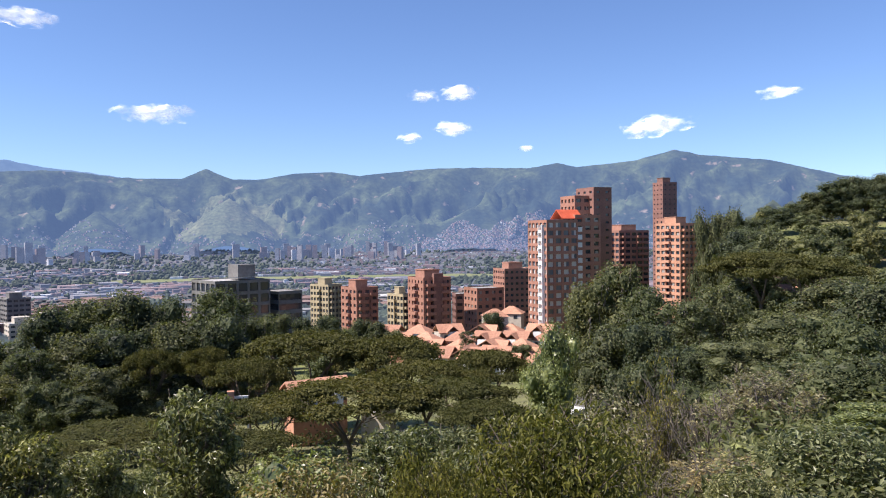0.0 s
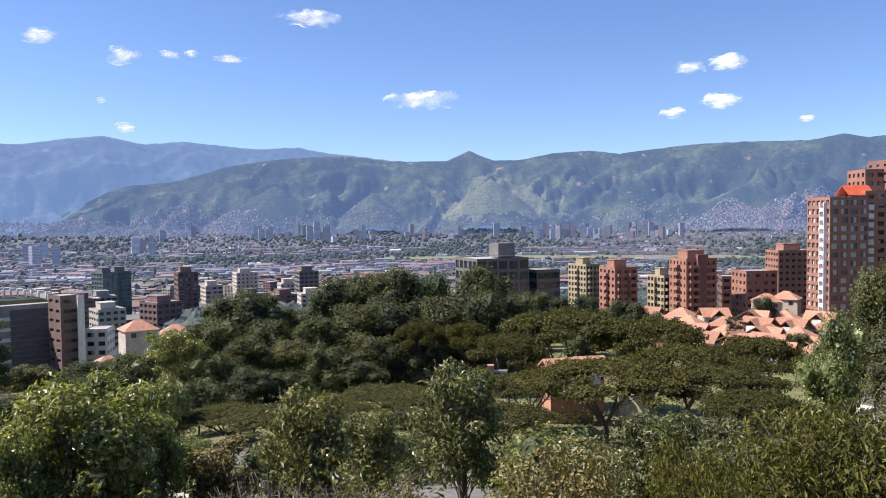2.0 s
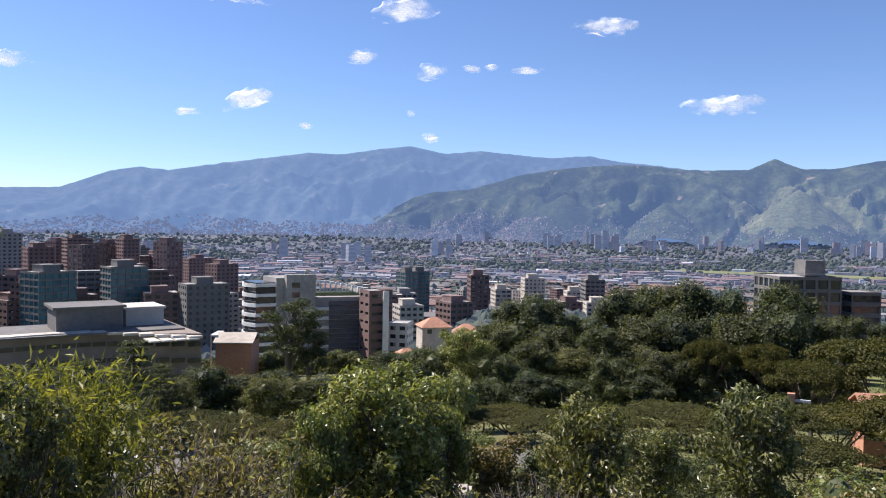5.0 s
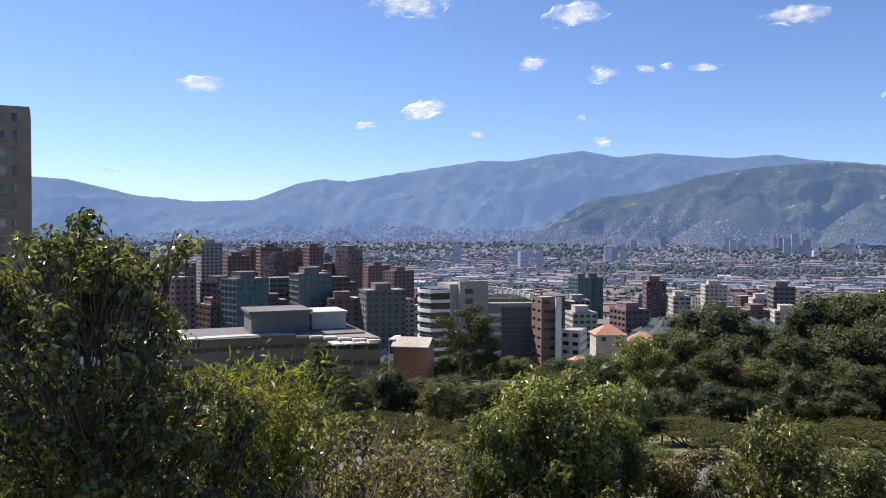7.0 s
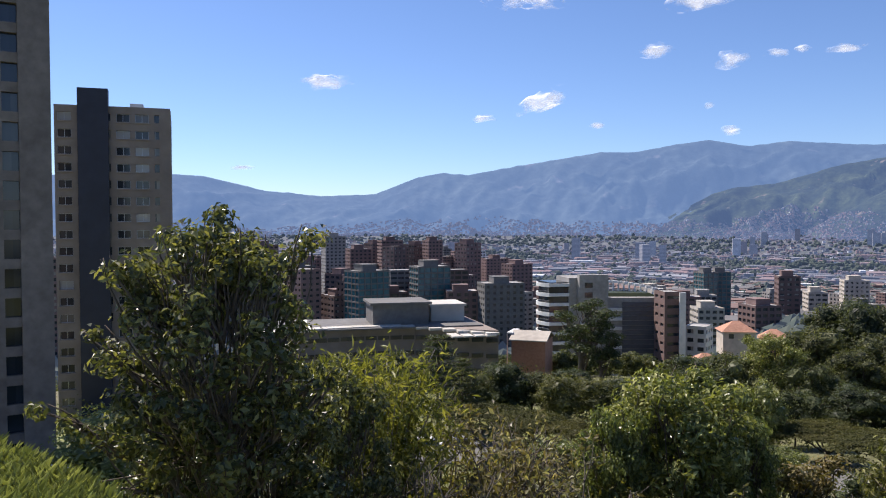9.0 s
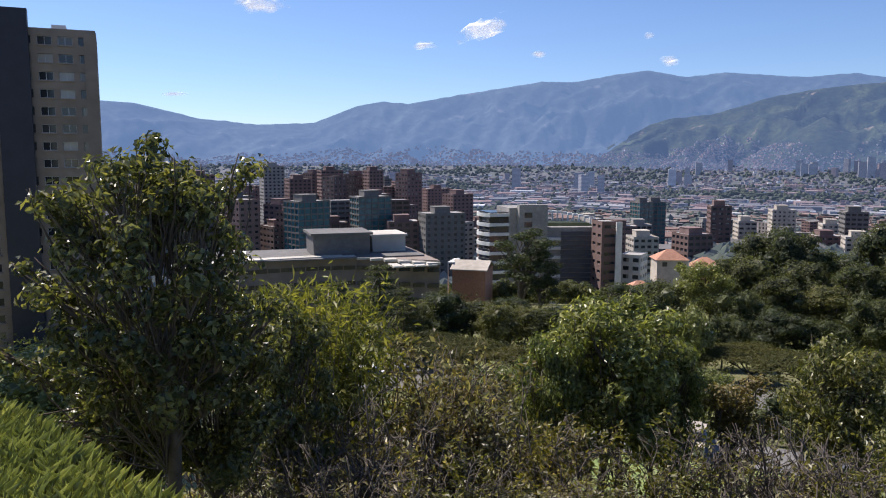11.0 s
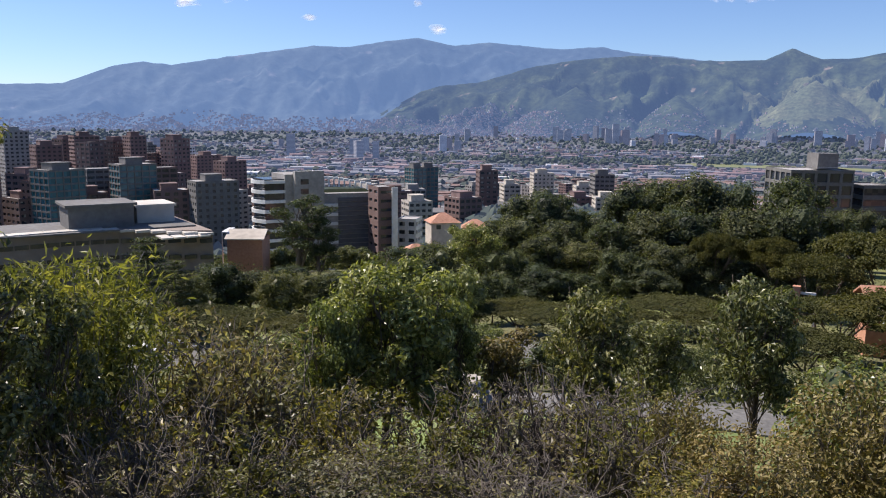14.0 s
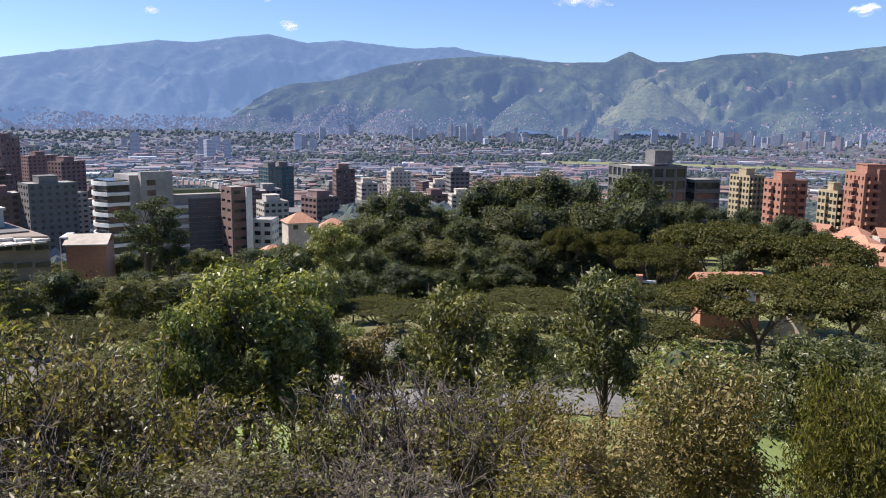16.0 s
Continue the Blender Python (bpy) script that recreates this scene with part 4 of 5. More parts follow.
# the dark grove and the trees round the houses
for az, r, el, w, kind in ((34.6, 168, -5.6, 4.5, "forest"), (32.6, 165, -5.2, 4.5, "forest2"), (30.4, 168, -6.2, 4, "eucalypt"), (27.0, 165, -4.6, 5, "forest"), (24.6, 170, -3.9, 5, "eucalypt"), (22.3, 165, -3.8, 5.5, "forest"), (19.8, 165, -4.4, 4.5, "forest2"), (16.1, 160, -3.4, 5, "eucalypt"), (13.6, 165, -5.6, 4, "eucalypt"),
                           (35.4, 152, -7.2, 5, "forest2"), (31.6, 150, -7.3, 4.5, "forest"), (28.2, 146, -7.0, 4, "eucalypt"), (25.4, 150, -6.4, 5, "forest"), (22.8, 152, -6.2, 5, "forest2"), (19.0, 154, -6.0, 5, "forest"), (16.2, 152, -5.6, 5, "forest2"), (13.4, 150, -7.8, 4, "forest"), (24.2, 138, -8.6, 4, "forest2"), (30.0, 140, -8.6, 4.4, "eucalypt"), (33.2, 138, -8.4, 4, "forest"), (27.3, 132, -9.2, 4, "bushdark"), (22.0, 140, -9.2, 4, "forest"), (18.8, 142, -9.4, 4, "forest"), (15.8, 142, -9.0, 4, "forest2"), (25.2, 130, -10.4, 4, "forest"),
                           (38.0, 128, -7.5, 5.2, "near"), (40.8, 125, -9.0, 4.4, "bushdark"), (35.6, 124, -9.4, 4, "bushdark"), (33.0, 120, -10.6, 4, "forest2"), (30.4, 122, -10.9, 3.6, "bushdark"), (38.8, 92, -10.9, 3.6, "bush"), (36.6, 104, -11.2, 4, "bushdark"), (42.6, 112, -10.4, 4.5, "forest2"), (40.4, 104, -11.6, 4, "bushdark"),
                           (50.6, 145, -5.3, 6.4, "open"), (49.4, 142, -7.4, 3.6, "open"), (52.6, 112, -11.0, 4, "bushdark"), (56.7, 115, -10.3, 4.4, "forest2"), (54.4, 118, -10.9, 3.4, "forest"), (58.8, 108, -10.9, 3.6, "bushdark"), (46.5, 110, -11.2, 4, "bushdark"), (48.8, 120, -11.3, 4.4, "bushdark"), (47.4, 126, -11.0, 4, "forest2"), (50.3, 118, -11.2, 4, "bushdark"), (45.0, 120, -10.9, 4, "forest2"), (51.6, 128, -10.6, 3.6, "forest2"), (61.4, 100, -8.1, 5.5, "tiered"), (64.4, 95, -9.3, 5, "tiered"), (59.6, 104, -9.8, 4, "tiered"), (69, 100, -9.6, 5, "bushdark"), (73, 95, -10.5, 6, "bush"), (78, 70, -12, 8, "bushdark"), (84, 60, -13, 9, "bush"), (43, 150, -9.4, 4, "forest2"),
                           (12.4, 250, -5.6, 3.2, "forest2"), (10.4, 255, -5.9, 2.4, "forest"), (8.6, 250, -5.8, 2.6, "forest2"), (6.2, 245, -6.1, 2.2, "forest2"), (5.0, 240, -6.3, 2.0, "forest"), (3.8, 238, -6.9, 1.8, "forest2"), (12.8, 225, -6.9, 3, "forest2"), (9.5, 222, -7.2, 3, "forest2"), (6.6, 220, -7.4, 2.6, "forest"), (-1.6, 232, -6.9, 1.6, "open"), (-3.4, 280, -5.7, 2, "forest2"), (-5.6, 225, -8.0, 2, "forest2")):
    plant(kind, az, r, el, w)
for az, r, el, w, kind in ((-8.0, 98, -7.0, 4, "bush"), (-7.2, 92, -9.5, 4.5, "bush"), (-10.2, 150, -3.4, 4.2, "eucalypt"), (-12.5, 150, -1.9, 5, "eucalypt"), (-14.6, 140, -3.6, 4.5, "eucalypt"), (-11.8, 110, -6.8, 5, "forest"), (-14.5, 105, -6.5, 5, "forest2"), (-17.2, 115, -4.6, 4.5, "eucalypt"), (-19.3, 120, -3.4, 5, "eucalypt"), (-17.5, 85, -8.0, 5, "forest2"), (-20.5, 80, -7.4, 6, "bushdark"), (-23.8, 88, -5.4, 6.5, "bushdark"), (-27.0, 75, -5.6, 7, "bushdark"), (-29.5, 90, -3.2, 7, "forest2"), (-26.6, 110, -3.2, 6, "forest"), (-21.0, 230, 0.2, 4, "forest2"), (-13.2, 80, -9.6, 4.5, "forest2"), (-23.5, 60, -9.0, 6, "bushdark"), (-17, 62, -10.5, 5, "bushdark"), (-28.5, 55, -8.0, 7, "bushdark"), (-20, 55, -11.0, 4, "bush")):
    plant(kind, az, r, el, w)
rw = random.Random(44)
for k in range(240):
    az = rw.choice((rw.uniform(-32, -18), rw.uniform(-8, 62), rw.uniform(-18, 10), rw.uniform(40, 60)))
    r = rw.uniform(150, 250) if az < -18 else rw.uniform(175, 390)
    if -8.5 < az < 5.5 and 185 < r < 310 and rw.random() < 0.75 or az > 36 and 225 < r < 330:
        continue
    if az > 12 and r > 300:
        continue
    h = rw.uniform(6, 10) if not -8.5 < az < 5.5 and not az > 40 else rw.uniform(4, 6)
    plant("wood", az, r, math.degrees(math.atan((ground(az, r) + h - EYE) / r)), math.degrees(h * rw.uniform(0.85, 1.3) / r))
for k in range(34):
    az, r = rw.uniform(40, 58), rw.uniform(178, 232)
    h = rw.uniform(3.5, 5.5)
    plant("wood", az, r, math.degrees(math.atan((ground(az, r) + h - EYE) / r)), math.degrees(h * rw.uniform(1.0, 1.6) / r))
for k in range(70):
    az, r = rw.uniform(-33, -18.5), rw.uniform(200, 315)
    if 236 < r < 258 and az < -22:
        continue
    h = rw.uniform(5, 8) if r > 258 else rw.uniform(3.5, 5.5)
    plant("wood", az, r, math.degrees(math.atan((ground(az, r) + h - EYE) / r)), math.degrees(h * rw.uniform(0.9, 1.4) / r))
for az, el in ((-18.6, 1.1), (-20.0, 1.4), (-21.5, 0.9), (-23.0, 1.6), (-24.4, 1.9), (-25.3, 2.6), (-26.3, 3.2), (-27.3, 3.5), (-28.3, 3.4), (-29.4, 3.6), (-31, 3.3)):
    plant("forest" if el > 2 else "forest2", az, 300 if el > 1.8 else 270, el, 2.6)


# ---- near and middle buildings ----
def brick_tower():
    """Stepped brick tower with a white bay of windows on its sunny side and a red roof."""
    r, az = 300.0, -9.0
    g = ground(az, r) - 3
    t = thing("stepped_brick_tower", "tall stepped red brick apartment tower with white window bays", "building", facing(az, r, g, 30))
    top = [height(v, r) - g for v in (0.9, 1.0, 2.7, 3.3)]
    block(t, 13, 15, 0, top[0], BRICK, GLASS_PALE, ROOF_GREY, 2.9, 3.1, 1.15, 1.0, 0.45, -7.0, 0)
    block(t, 11, 13, 0, top[1] + 1.4, BRICK, GLASS, ROOF_GREY, 2.9, 3.2, 1.5, 1.5, 0.4, 5.0, 1)
    block(t, 7, 11, 0, top[2], BRICK, GLASS, ROOF_GREY, 2.9, 3.0, 1.5, 1.4, 0.4, 7.0, 7)
    block(t, 8, 13, 0, top[3], BRICK_DARK, GLASS_DARK, ROOF_GREY, 2.9, 4.2, 2.1, 2.6, 0.3, 14.0, 5)
    for k in range(int((top[0] - 4) / 2.9)):
        bay = Boxes().add(-14.6, -13.45, -5.6, -2.6, 4.0 + k * 2.9, 5.2 + k * 2.9).add(-14.6, -13.45, -5.6, -5.3, 5.2 + k * 2.9, 6.9 + k * 2.9).add(-14.6, -13.45, -2.9, -2.6, 5.2 + k * 2.9, 6.9 + k * 2.9)
        part("window_bay", bay.mesh("window_bay", WHITE), t, "white painted window bay")
        part("pale_panel", Boxes().add(0.6, 2.4, -5.75, -5.4, 4.4 + k * 2.9, 6.2 + k * 2.9).mesh("pale_panel", WHITE), t)
    roof = part("pitched_roof", Boxes().gable(-4.0, 4.0, -4, 4, 0, 3.4).mesh("pitched_roof", surface("red_roof", (0.50, 0.075, 0.03), (0.60, 0.12, 0.05), 1.0, 0.2, 0.7)), t, "bright red pitched roof")
    roof.location = (-1.5, -1.0, top[0] + 1.0)


brick_tower()
tower(-13.0, 420, 2.4, 0.15, 16, 32, BRICK, GLASS_DARK, 2.9, 3.6, 1.4, 0.9, "red brick apartment block with rows of open balconies", sunk=30, balconies=2)
tower(-15.7, 520, 1.15, 3.5, 11, 35, BRICK_DARK, GLASS_DARK, 3.0, 4.0, 2.2, 2.4, "tall slim dark brick tower with a glazed corner", sunk=30)
t, w, h = tower(-16.5, 385, 1.8, 0.6, 15, 48, BRICK_PALE, GLASS, 2.9, 3.2, 1.4, 1.0, "sunlit orange brick tower with many balconies", sunk=25, balconies=2)
block(t, 11, 12, 0, h - 6, BRICK_PALE, GLASS, ROOF_GREY, 2.9, 3.2, 1.2, 0.8, 0.5, 11.0, 2.0)
block(t, 9, 8, 0, h + 2.5, BRICK, GLASS_DARK, ROOF_GREY, 2.9, 3.0, 1.7, 1.8, 0.3, 4.0, 9.0)
tower(6.3, 330, 1.8, -3.75, 13, 30, BRICK, GLASS_DARK, 2.9, 3.0, 1.6, 1.5, "red brick apartment block of seven storeys", sunk=12, balconies=2)
t, w, h = tower(1.2, 320, 2.3, -3.1, 13, 30, BRICK, GLASS_DARK, 2.9, 2.8, 1.6, 1.6, "red brick tower with dark recessed balconies", sunk=12, balconies=2)
part("stair_core", Boxes().add(-2.2, 2.2, -7.6, -6.0, 0, h + 2.2).mesh("stair_core", BRICK_DARK), t)
tower(3.3, 350, 1.0, -4.3, 12, 36, CREAM, GLASS_DARK, 2.9, 2.6, 1.2, 0.7, "cream apartment block with balconies", sunk=12, balconies=2)
tower(8.7, 400, 1.3, -3.5, 14, 40, CREAM, GLASS_DARK, 2.9, 2.4, 1.2, 0.9, "cream apartment block with stacked balconies", sunk=12, balconies=2)
tower(-2.8, 330, 2.2, -3.9, 12, 28, BRICK, GLASS, 2.9, 3.2, 1.6, 1.5, "low red brick apartment block among trees", sunk=8, box=False)
tower(-5.0, 400, 2.4, -2.5, 14, 25, BRICK, GLASS_DARK, 2.9, 3.0, 1.6, 1.2, "red brick block stepping up the slope", sunk=8)
tower(-1.2, 350, 1.2, -4.3, 10, 10, BRICK_DARK, GLASS_DARK, 2.9, 3.0, 1.6, 1.2, "small dark brick block", sunk=8, box=False)

# the long unfinished-looking concrete block behind the grove
t, w, h = tower(15.4, 300, 4.1, -3.05, 20, 26, CONCRETE_DARK, GLASS_DARK, 4.0, 4.4, 1.2, 0.9, "large dark concrete block with open floors and a plant tower", name="office_block", sunk=10, box=False)
part("plant_tower", Boxes().add(1.0, 8.0, -4, 4, h + 0.7, h + 6.0).mesh("plant_tower", CONCRETE_DARK), t)
part("roof_rail", Boxes().add(-w / 2, w / 2, -10.0, -9.8, h + 1.6, h + 1.75).add(-w / 2, w / 2, 9.8, 10, h + 1.6, h + 1.75).mesh("roof_rail", METAL), t)
tower(11.9, 310, 1.9, -3.9, 14, 30, CONCRETE_DARK, GLASS_DARK, 3.6, 20, 1.5, 0.6, "grey office block with ribbon windows", sunk=10, box=False, name="office_block")


def curved_block():
    """White office block with bowed balcony bands, and a slab with a rounded roof frame."""
    r, az = 290.0, 51.8
    g = ground(az, r) - 4
    t = thing("white_office_block", "white office block with curved balcony bands", "building", facing(az, r, g, 20))
    h = height(-4.1, r) - g
    body = Boxes().add(-2, 12, -5, 9, 0, h + 1.0).add(1, 12, -7.5, -5, 0, h + 2.2)
    part("wall", body.mesh("wall", CONCRETE), t)
    part("glazing", Boxes().add(-9.2, -2, -4.2, 8.2, 0, h - 0.6).mesh("glazing", GLASS_DARK), t)
    for k in range(int(h / 3.5)):
        v, f = [], []
        n = 12
        for lo in (k * 3.5 + 1.6, k * 3.5 + 2.9):
            for j in range(n + 1):
                u = j / n
                bow = 2.2 * math.sin(math.pi * u)
                v += [(-9.0 - bow, -5 + 14 * u, lo), (-9.5 - bow, -5 + 14 * u, lo)]
        m = 2 * (n + 1)
        for j in range(n):
            i = 2 * j
            f += [(i, i + 2, i + 3, i + 1), (m + i, m + i + 1, m + i + 3, m + i + 2), (i + 1, i + 3, m + i + 3, m + i + 1), (i, m + i, m + i + 2, i + 2)]
        f += [(0, 1, m + 1, m), (m - 2, 2 * m - 2, 2 * m - 1, m - 1)]
        part("balcony_band", mesh_of("balcony_band", v, f, [WHITE]), t)
        part("floor_band", Boxes().add(-9.6, -1.9, -5.05, -4.1, k * 3.5 + 1.7, k * 3.5 + 2.8).mesh("floor_band", WHITE), t)
    win = Boxes()
    for k in range(int(h / 3.5)):
        win.add(3, 6, -7.56, -7.4, k * 3.5 + 1.3, k * 3.5 + 3.2)
    part("stair_window", win.mesh("stair_window", GLASS_DARK), t)

    r, az = 300.0, 47.5
    g = ground(az, r) - 4
    t = thing("slab_office_block", "dark-fronted office slab with white curved roof frame", "building", facing(az, r, g, 14))
    h = height(-5.25, r) - g
    part("wall", Boxes().add(-13, 11.5, -4, 24, 0, h).mesh("wall", CONCRETE), t)
    slate = surface("slate_panel", (0.075, 0.08, 0.095), (0.105, 0.11, 0.13), 0.6, 0.1, 0.6)
    for k in range(int(h / 1.75)):
        part("slate_panel", Boxes().add(-4.0, 11.0, -4.35, -3.9, k * 1.75, k * 1.75 + 1.45).mesh("slate_panel", slate), t, "dark slate front panel")
    part("end_fin", Boxes().add(11.5, 12.6, -5, 24, 0, h + 1.5).mesh("end_fin", CONCRETE), t)
    for k in range(int(h / 3.5)):
        part("balcony_band", Boxes().add(-14.6, -13, -4, 23, k * 3.5 + 1.7, k * 3.5 + 2.8).add(-14.6, -4.2, -5.0, -4, k * 3.5 + 1.7, k * 3.5 + 2.8).mesh("balcony_band", WHITE), t)
    ring = Boxes()
    for j in range(14):
        u0, u1 = j / 14, (j + 1) / 14
        z = h + 4.6 - 3.0 * u0 ** 2
        ring.add(-13 + 25.5 * u0, -13 + 25.5 * u1 + 0.1, 14 - 16 * u0 ** 2, 15.2 - 16 * u0 ** 2, z, z + 0.9)
        part("roof_post", Boxes().add(-13 + 25.5 * u0, -12.5 + 25.5 * u0, 14.2 - 16 * u0 ** 2, 14.8 - 16 * u0 ** 2, h, z).mesh("roof_post", WHITE), t)
    part("roof_frame", ring.mesh("roof_frame", WHITE), t, "white curved roof frame")
    part("roof_garden", Boxes().add(-11, 10, 0, 13, h, h + 1.2, 0, 0.2).mesh("roof_garden", LEAF_FOREST), t, "planted roof garden")


curved_block()
t, w, h = tower(44.9, 290, 1.3, -4.9, 10, 22, BRICK_CITY, GLASS_DARK, 3.2, 4.4, 2.2, 2.0, "brown office tower with a white glazed strip", sunk=8, name="office_block", box=False)
part("white_strip", Boxes().add(1.2, 3.4, -7.5, -6.9, 2, h + 0.6).mesh("white_strip", WHITE), t, "white vertical strip")
tower(42.8, 300, 1.4, -7.2, 10, -15, WHITE, GLASS, 3.0, 3.0, 1.6, 1.4, "low white block beside the brown tower", sunk=8, box=False, name="office_block")


def long_building():
    """Long low taupe building with a swept pale roof edge and roof pavilions."""
    r, az = 165.0, 66.9
    g = ground(az, r) - 5
    t = thing("long_building", "long low taupe building with pale roof edge", "building", facing(az, r, g, 8))
    h = height(-7.55, r) - g
    n = 20
    v, f = [], []

    def front(u):
        return -26 + 52 * u, -8 + 5.0 * math.sin(u * 3.0) - 6 * max(0, u - 0.72) * 3
    for z in (0, h):
        for j in range(n + 1):
            x, y = front(j / n)
            v.append((x, y, z))
        v += [(26, 14, z), (-26, 14, z)]
    m = n + 3
    for j in range(m):
        k = (j + 1) % m
        f.append((j, k, m + k, m + j))
    f += [tuple(range(m, 2 * m))]
    part("wall", mesh_of("wall", v, f, [TAUPE]), t)
    for k in range(int(h / 3.2)):
        for j in range(n):
            x0, y0 = front(j / n)
            x1, y1 = front((j + 1) / n)
            part("window", Boxes().add(x0 + 0.15, x1 - 0.15, min(y0, y1) - 0.06, min(y0, y1) + 0.5, 2.1 + k * 3.2, 2.9 + k * 3.2).mesh("window", GLASS_DARK), t)
    edge = Boxes()
    for j in range(n):
        x0, y0 = front(j / n)
        x1, y1 = front((j + 1) / n)
        edge.add(x0 - 0.03, x1 + 0.03, min(y0, y1) - 0.6, min(y0, y1) + 2.2, h + 0.02 - 2.4 * max(0, j / n - 0.6), h + 0.5 - 2.4 * max(0, j / n - 0.6))
    part("roof_edge", edge.mesh("roof_edge", ROOF_PALE), t, "pale roof edge")
    part("roof_pavilion", Boxes().add(2, 14, -1, 9, h, h + 4.6).add(1.4, 14.6, -1.6, 9.6, h + 4.6, h + 5.1).mesh("roof_pavilion", CONCRETE_DARK), t, "dark roof pavilion")
    part("roof_pavilion", Boxes().add(15.5, 23, 3, 12, h, h + 3.6).add(15.1, 23.4, 2.6, 12.4, h + 3.6, h + 4.1).mesh("roof_pavilion", ROOF_PALE), t, "pale roof pavilion")
    part("roof_deck", Boxes().add(-25, 25, -5, 13, h + 0.01, h + 0.3).mesh("roof_deck", CONCRETE_DARK), t)
    for k in range(4):
        part("roof_panel", Boxes().add(16 + k * 2.4, 18.0 + k * 2.4, -13.5, -8.5, h - 1.0, h - 0.7).mesh("roof_panel", ROOF_PALE), t, "pale roof panel")
    # the lower wing with a pink wall
    r, az = 178.0, 54.5
    g = ground(az, r) - 3
    t = thing("low_wing", "low annexe with a pink wall and pale roof", "building", facing(az, r, g, -12))
    h = height(-8.4, r) - g
    part("wall", Boxes().add(-3.8, 3.8, -4, 5, 0, h).mesh("wall", BRICK_PALE), t)
    part("roof", Boxes().gable(-3.8, 3.8, -4, 5, h, h + 1.6).mesh("roof", STUCCO), t)
    part("pergola", Boxes().add(-5.4, -4.0, -2, 5, h + 1.2, h + 1.5).add(-5.4, -5.2, -2, -1.8, 0, h + 1.2).add(-5.4, -5.2, 4.8, 5, 0, h + 1.2).mesh("pergola", WHITE), t)


long_building()


def left_towers():
    """The taupe apartment tower with a navy strip, and the concrete tower beside it."""
    r, az = 152.0, 83.6
    g = ground(az, r) - 4
    t = thing("taupe_tower", "taupe apartment tower with a navy blue lift strip", "building", facing(az, r, g, -4))
    h = height(7.2, r) - g
    w = r * radians(6.9)
    x0 = -w / 2
    block(t, w, 14, 0, h, TAUPE, GLASS, ROOF_GREY, 2.9, 3.1, 1.45, 0.9, 0.5)
    s0, s1 = x0 + w * 0.20, x0 + w * 0.46
    part("lift_strip", Boxes().add(s0, s1, -8.0, -6.0, 0, h + 3.5).mesh("lift_strip", NAVY), t, "navy blue panelled strip")
    part("corner_pier", Boxes().add(w / 2 - 1.8, w / 2 + 0.1, -7.2, 7.1, 0, h + 0.3).mesh("corner_pier", TAUPE), t)
    part("roof_tank", Boxes().add(2.4, 4.6, -2, 2, h + 0.75, h + 2.0).mesh("roof_tank", WHITE), t)

    n, m = round(h / 2.9), round(w / 3.1)
    fw, fh = w / m - 0.9, h / n - 1.45
    ring = Boxes().add(-fw / 2, fw / 2, 0, 0.08, -fh / 2, -fh / 2 + 0.07).add(-fw / 2, fw / 2, 0, 0.08, fh / 2 - 0.07, fh / 2).add(-fw / 2, -fw / 2 + 0.07, 0, 0.08, -fh / 2, fh / 2).add(fw / 2 - 0.07, fw / 2, 0, 0.08, -fh / 2, fh / 2).add(-0.04, 0.04, 0, 0.08, -fh / 2, fh / 2).mesh("window", METAL)
    pane = Boxes().add(-fw / 2 + 0.07, fw / 2 - 0.07, 0.03, 0.05, -fh / 2 + 0.07, fh / 2 - 0.07).mesh("pane", PANE)
    ledge = Boxes().add(-fw / 2 - 0.15, fw / 2 + 0.15, -0.62, 0.0, -fh / 2 - 0.22, -fh / 2 - 0.02).mesh("sill", TAUPE)
    for k in range(n):
        for j in range(m):
            x = x0 + w * (j + 0.5) / m
            if s0 - 1.0 < x < s1 + 1.0 or x > w / 2 - 2.0:
                continue
            win = part("window", ring, t)
            win.location = (x, -6.62, (k + 0.5) * h / n + 0.215)
            part("pane", pane, win)
            part("sill", ledge, win)

    r, az = 95.0, 92.3
    g = ground(az, r) - 4
    t = thing("concrete_tower", "raw concrete tower under construction", "building", facing(az, r, g, 0))
    w = r * radians(8.5)
    block(t, w, 14, 0, height(24, r) - g, RAW_CONCRETE, GLASS_DARK, ROOF_GREY, 2.9, 4.6, 1.0, 1.3, 0.6)
    part("corner_pier", Boxes().add(w / 2 - 2.6, w / 2 + 0.25, -7.4, -4.5, 0, height(24, r) - g).mesh("corner_pier", RAW_CONCRETE), t, "pale concrete corner pier")
    b = Boxes()
    b.add(-13, 9, -16, -12, 0, 7.2).add(-14, 12, -22, -16, 0, 3.2)
    part("podium", b.mesh("podium", CONCRETE_DARK), t, "dark podium walls")
    part("terrace_roof", Boxes().add(-14.5, 12.5, -22.5, -15.5, 3.2, 3.7).add(-13.5, 9.5, -16.3, -11.7, 7.2, 7.6).mesh("terrace_roof", ROOF_PALE), t, "pale terrace roof")


left_towers()


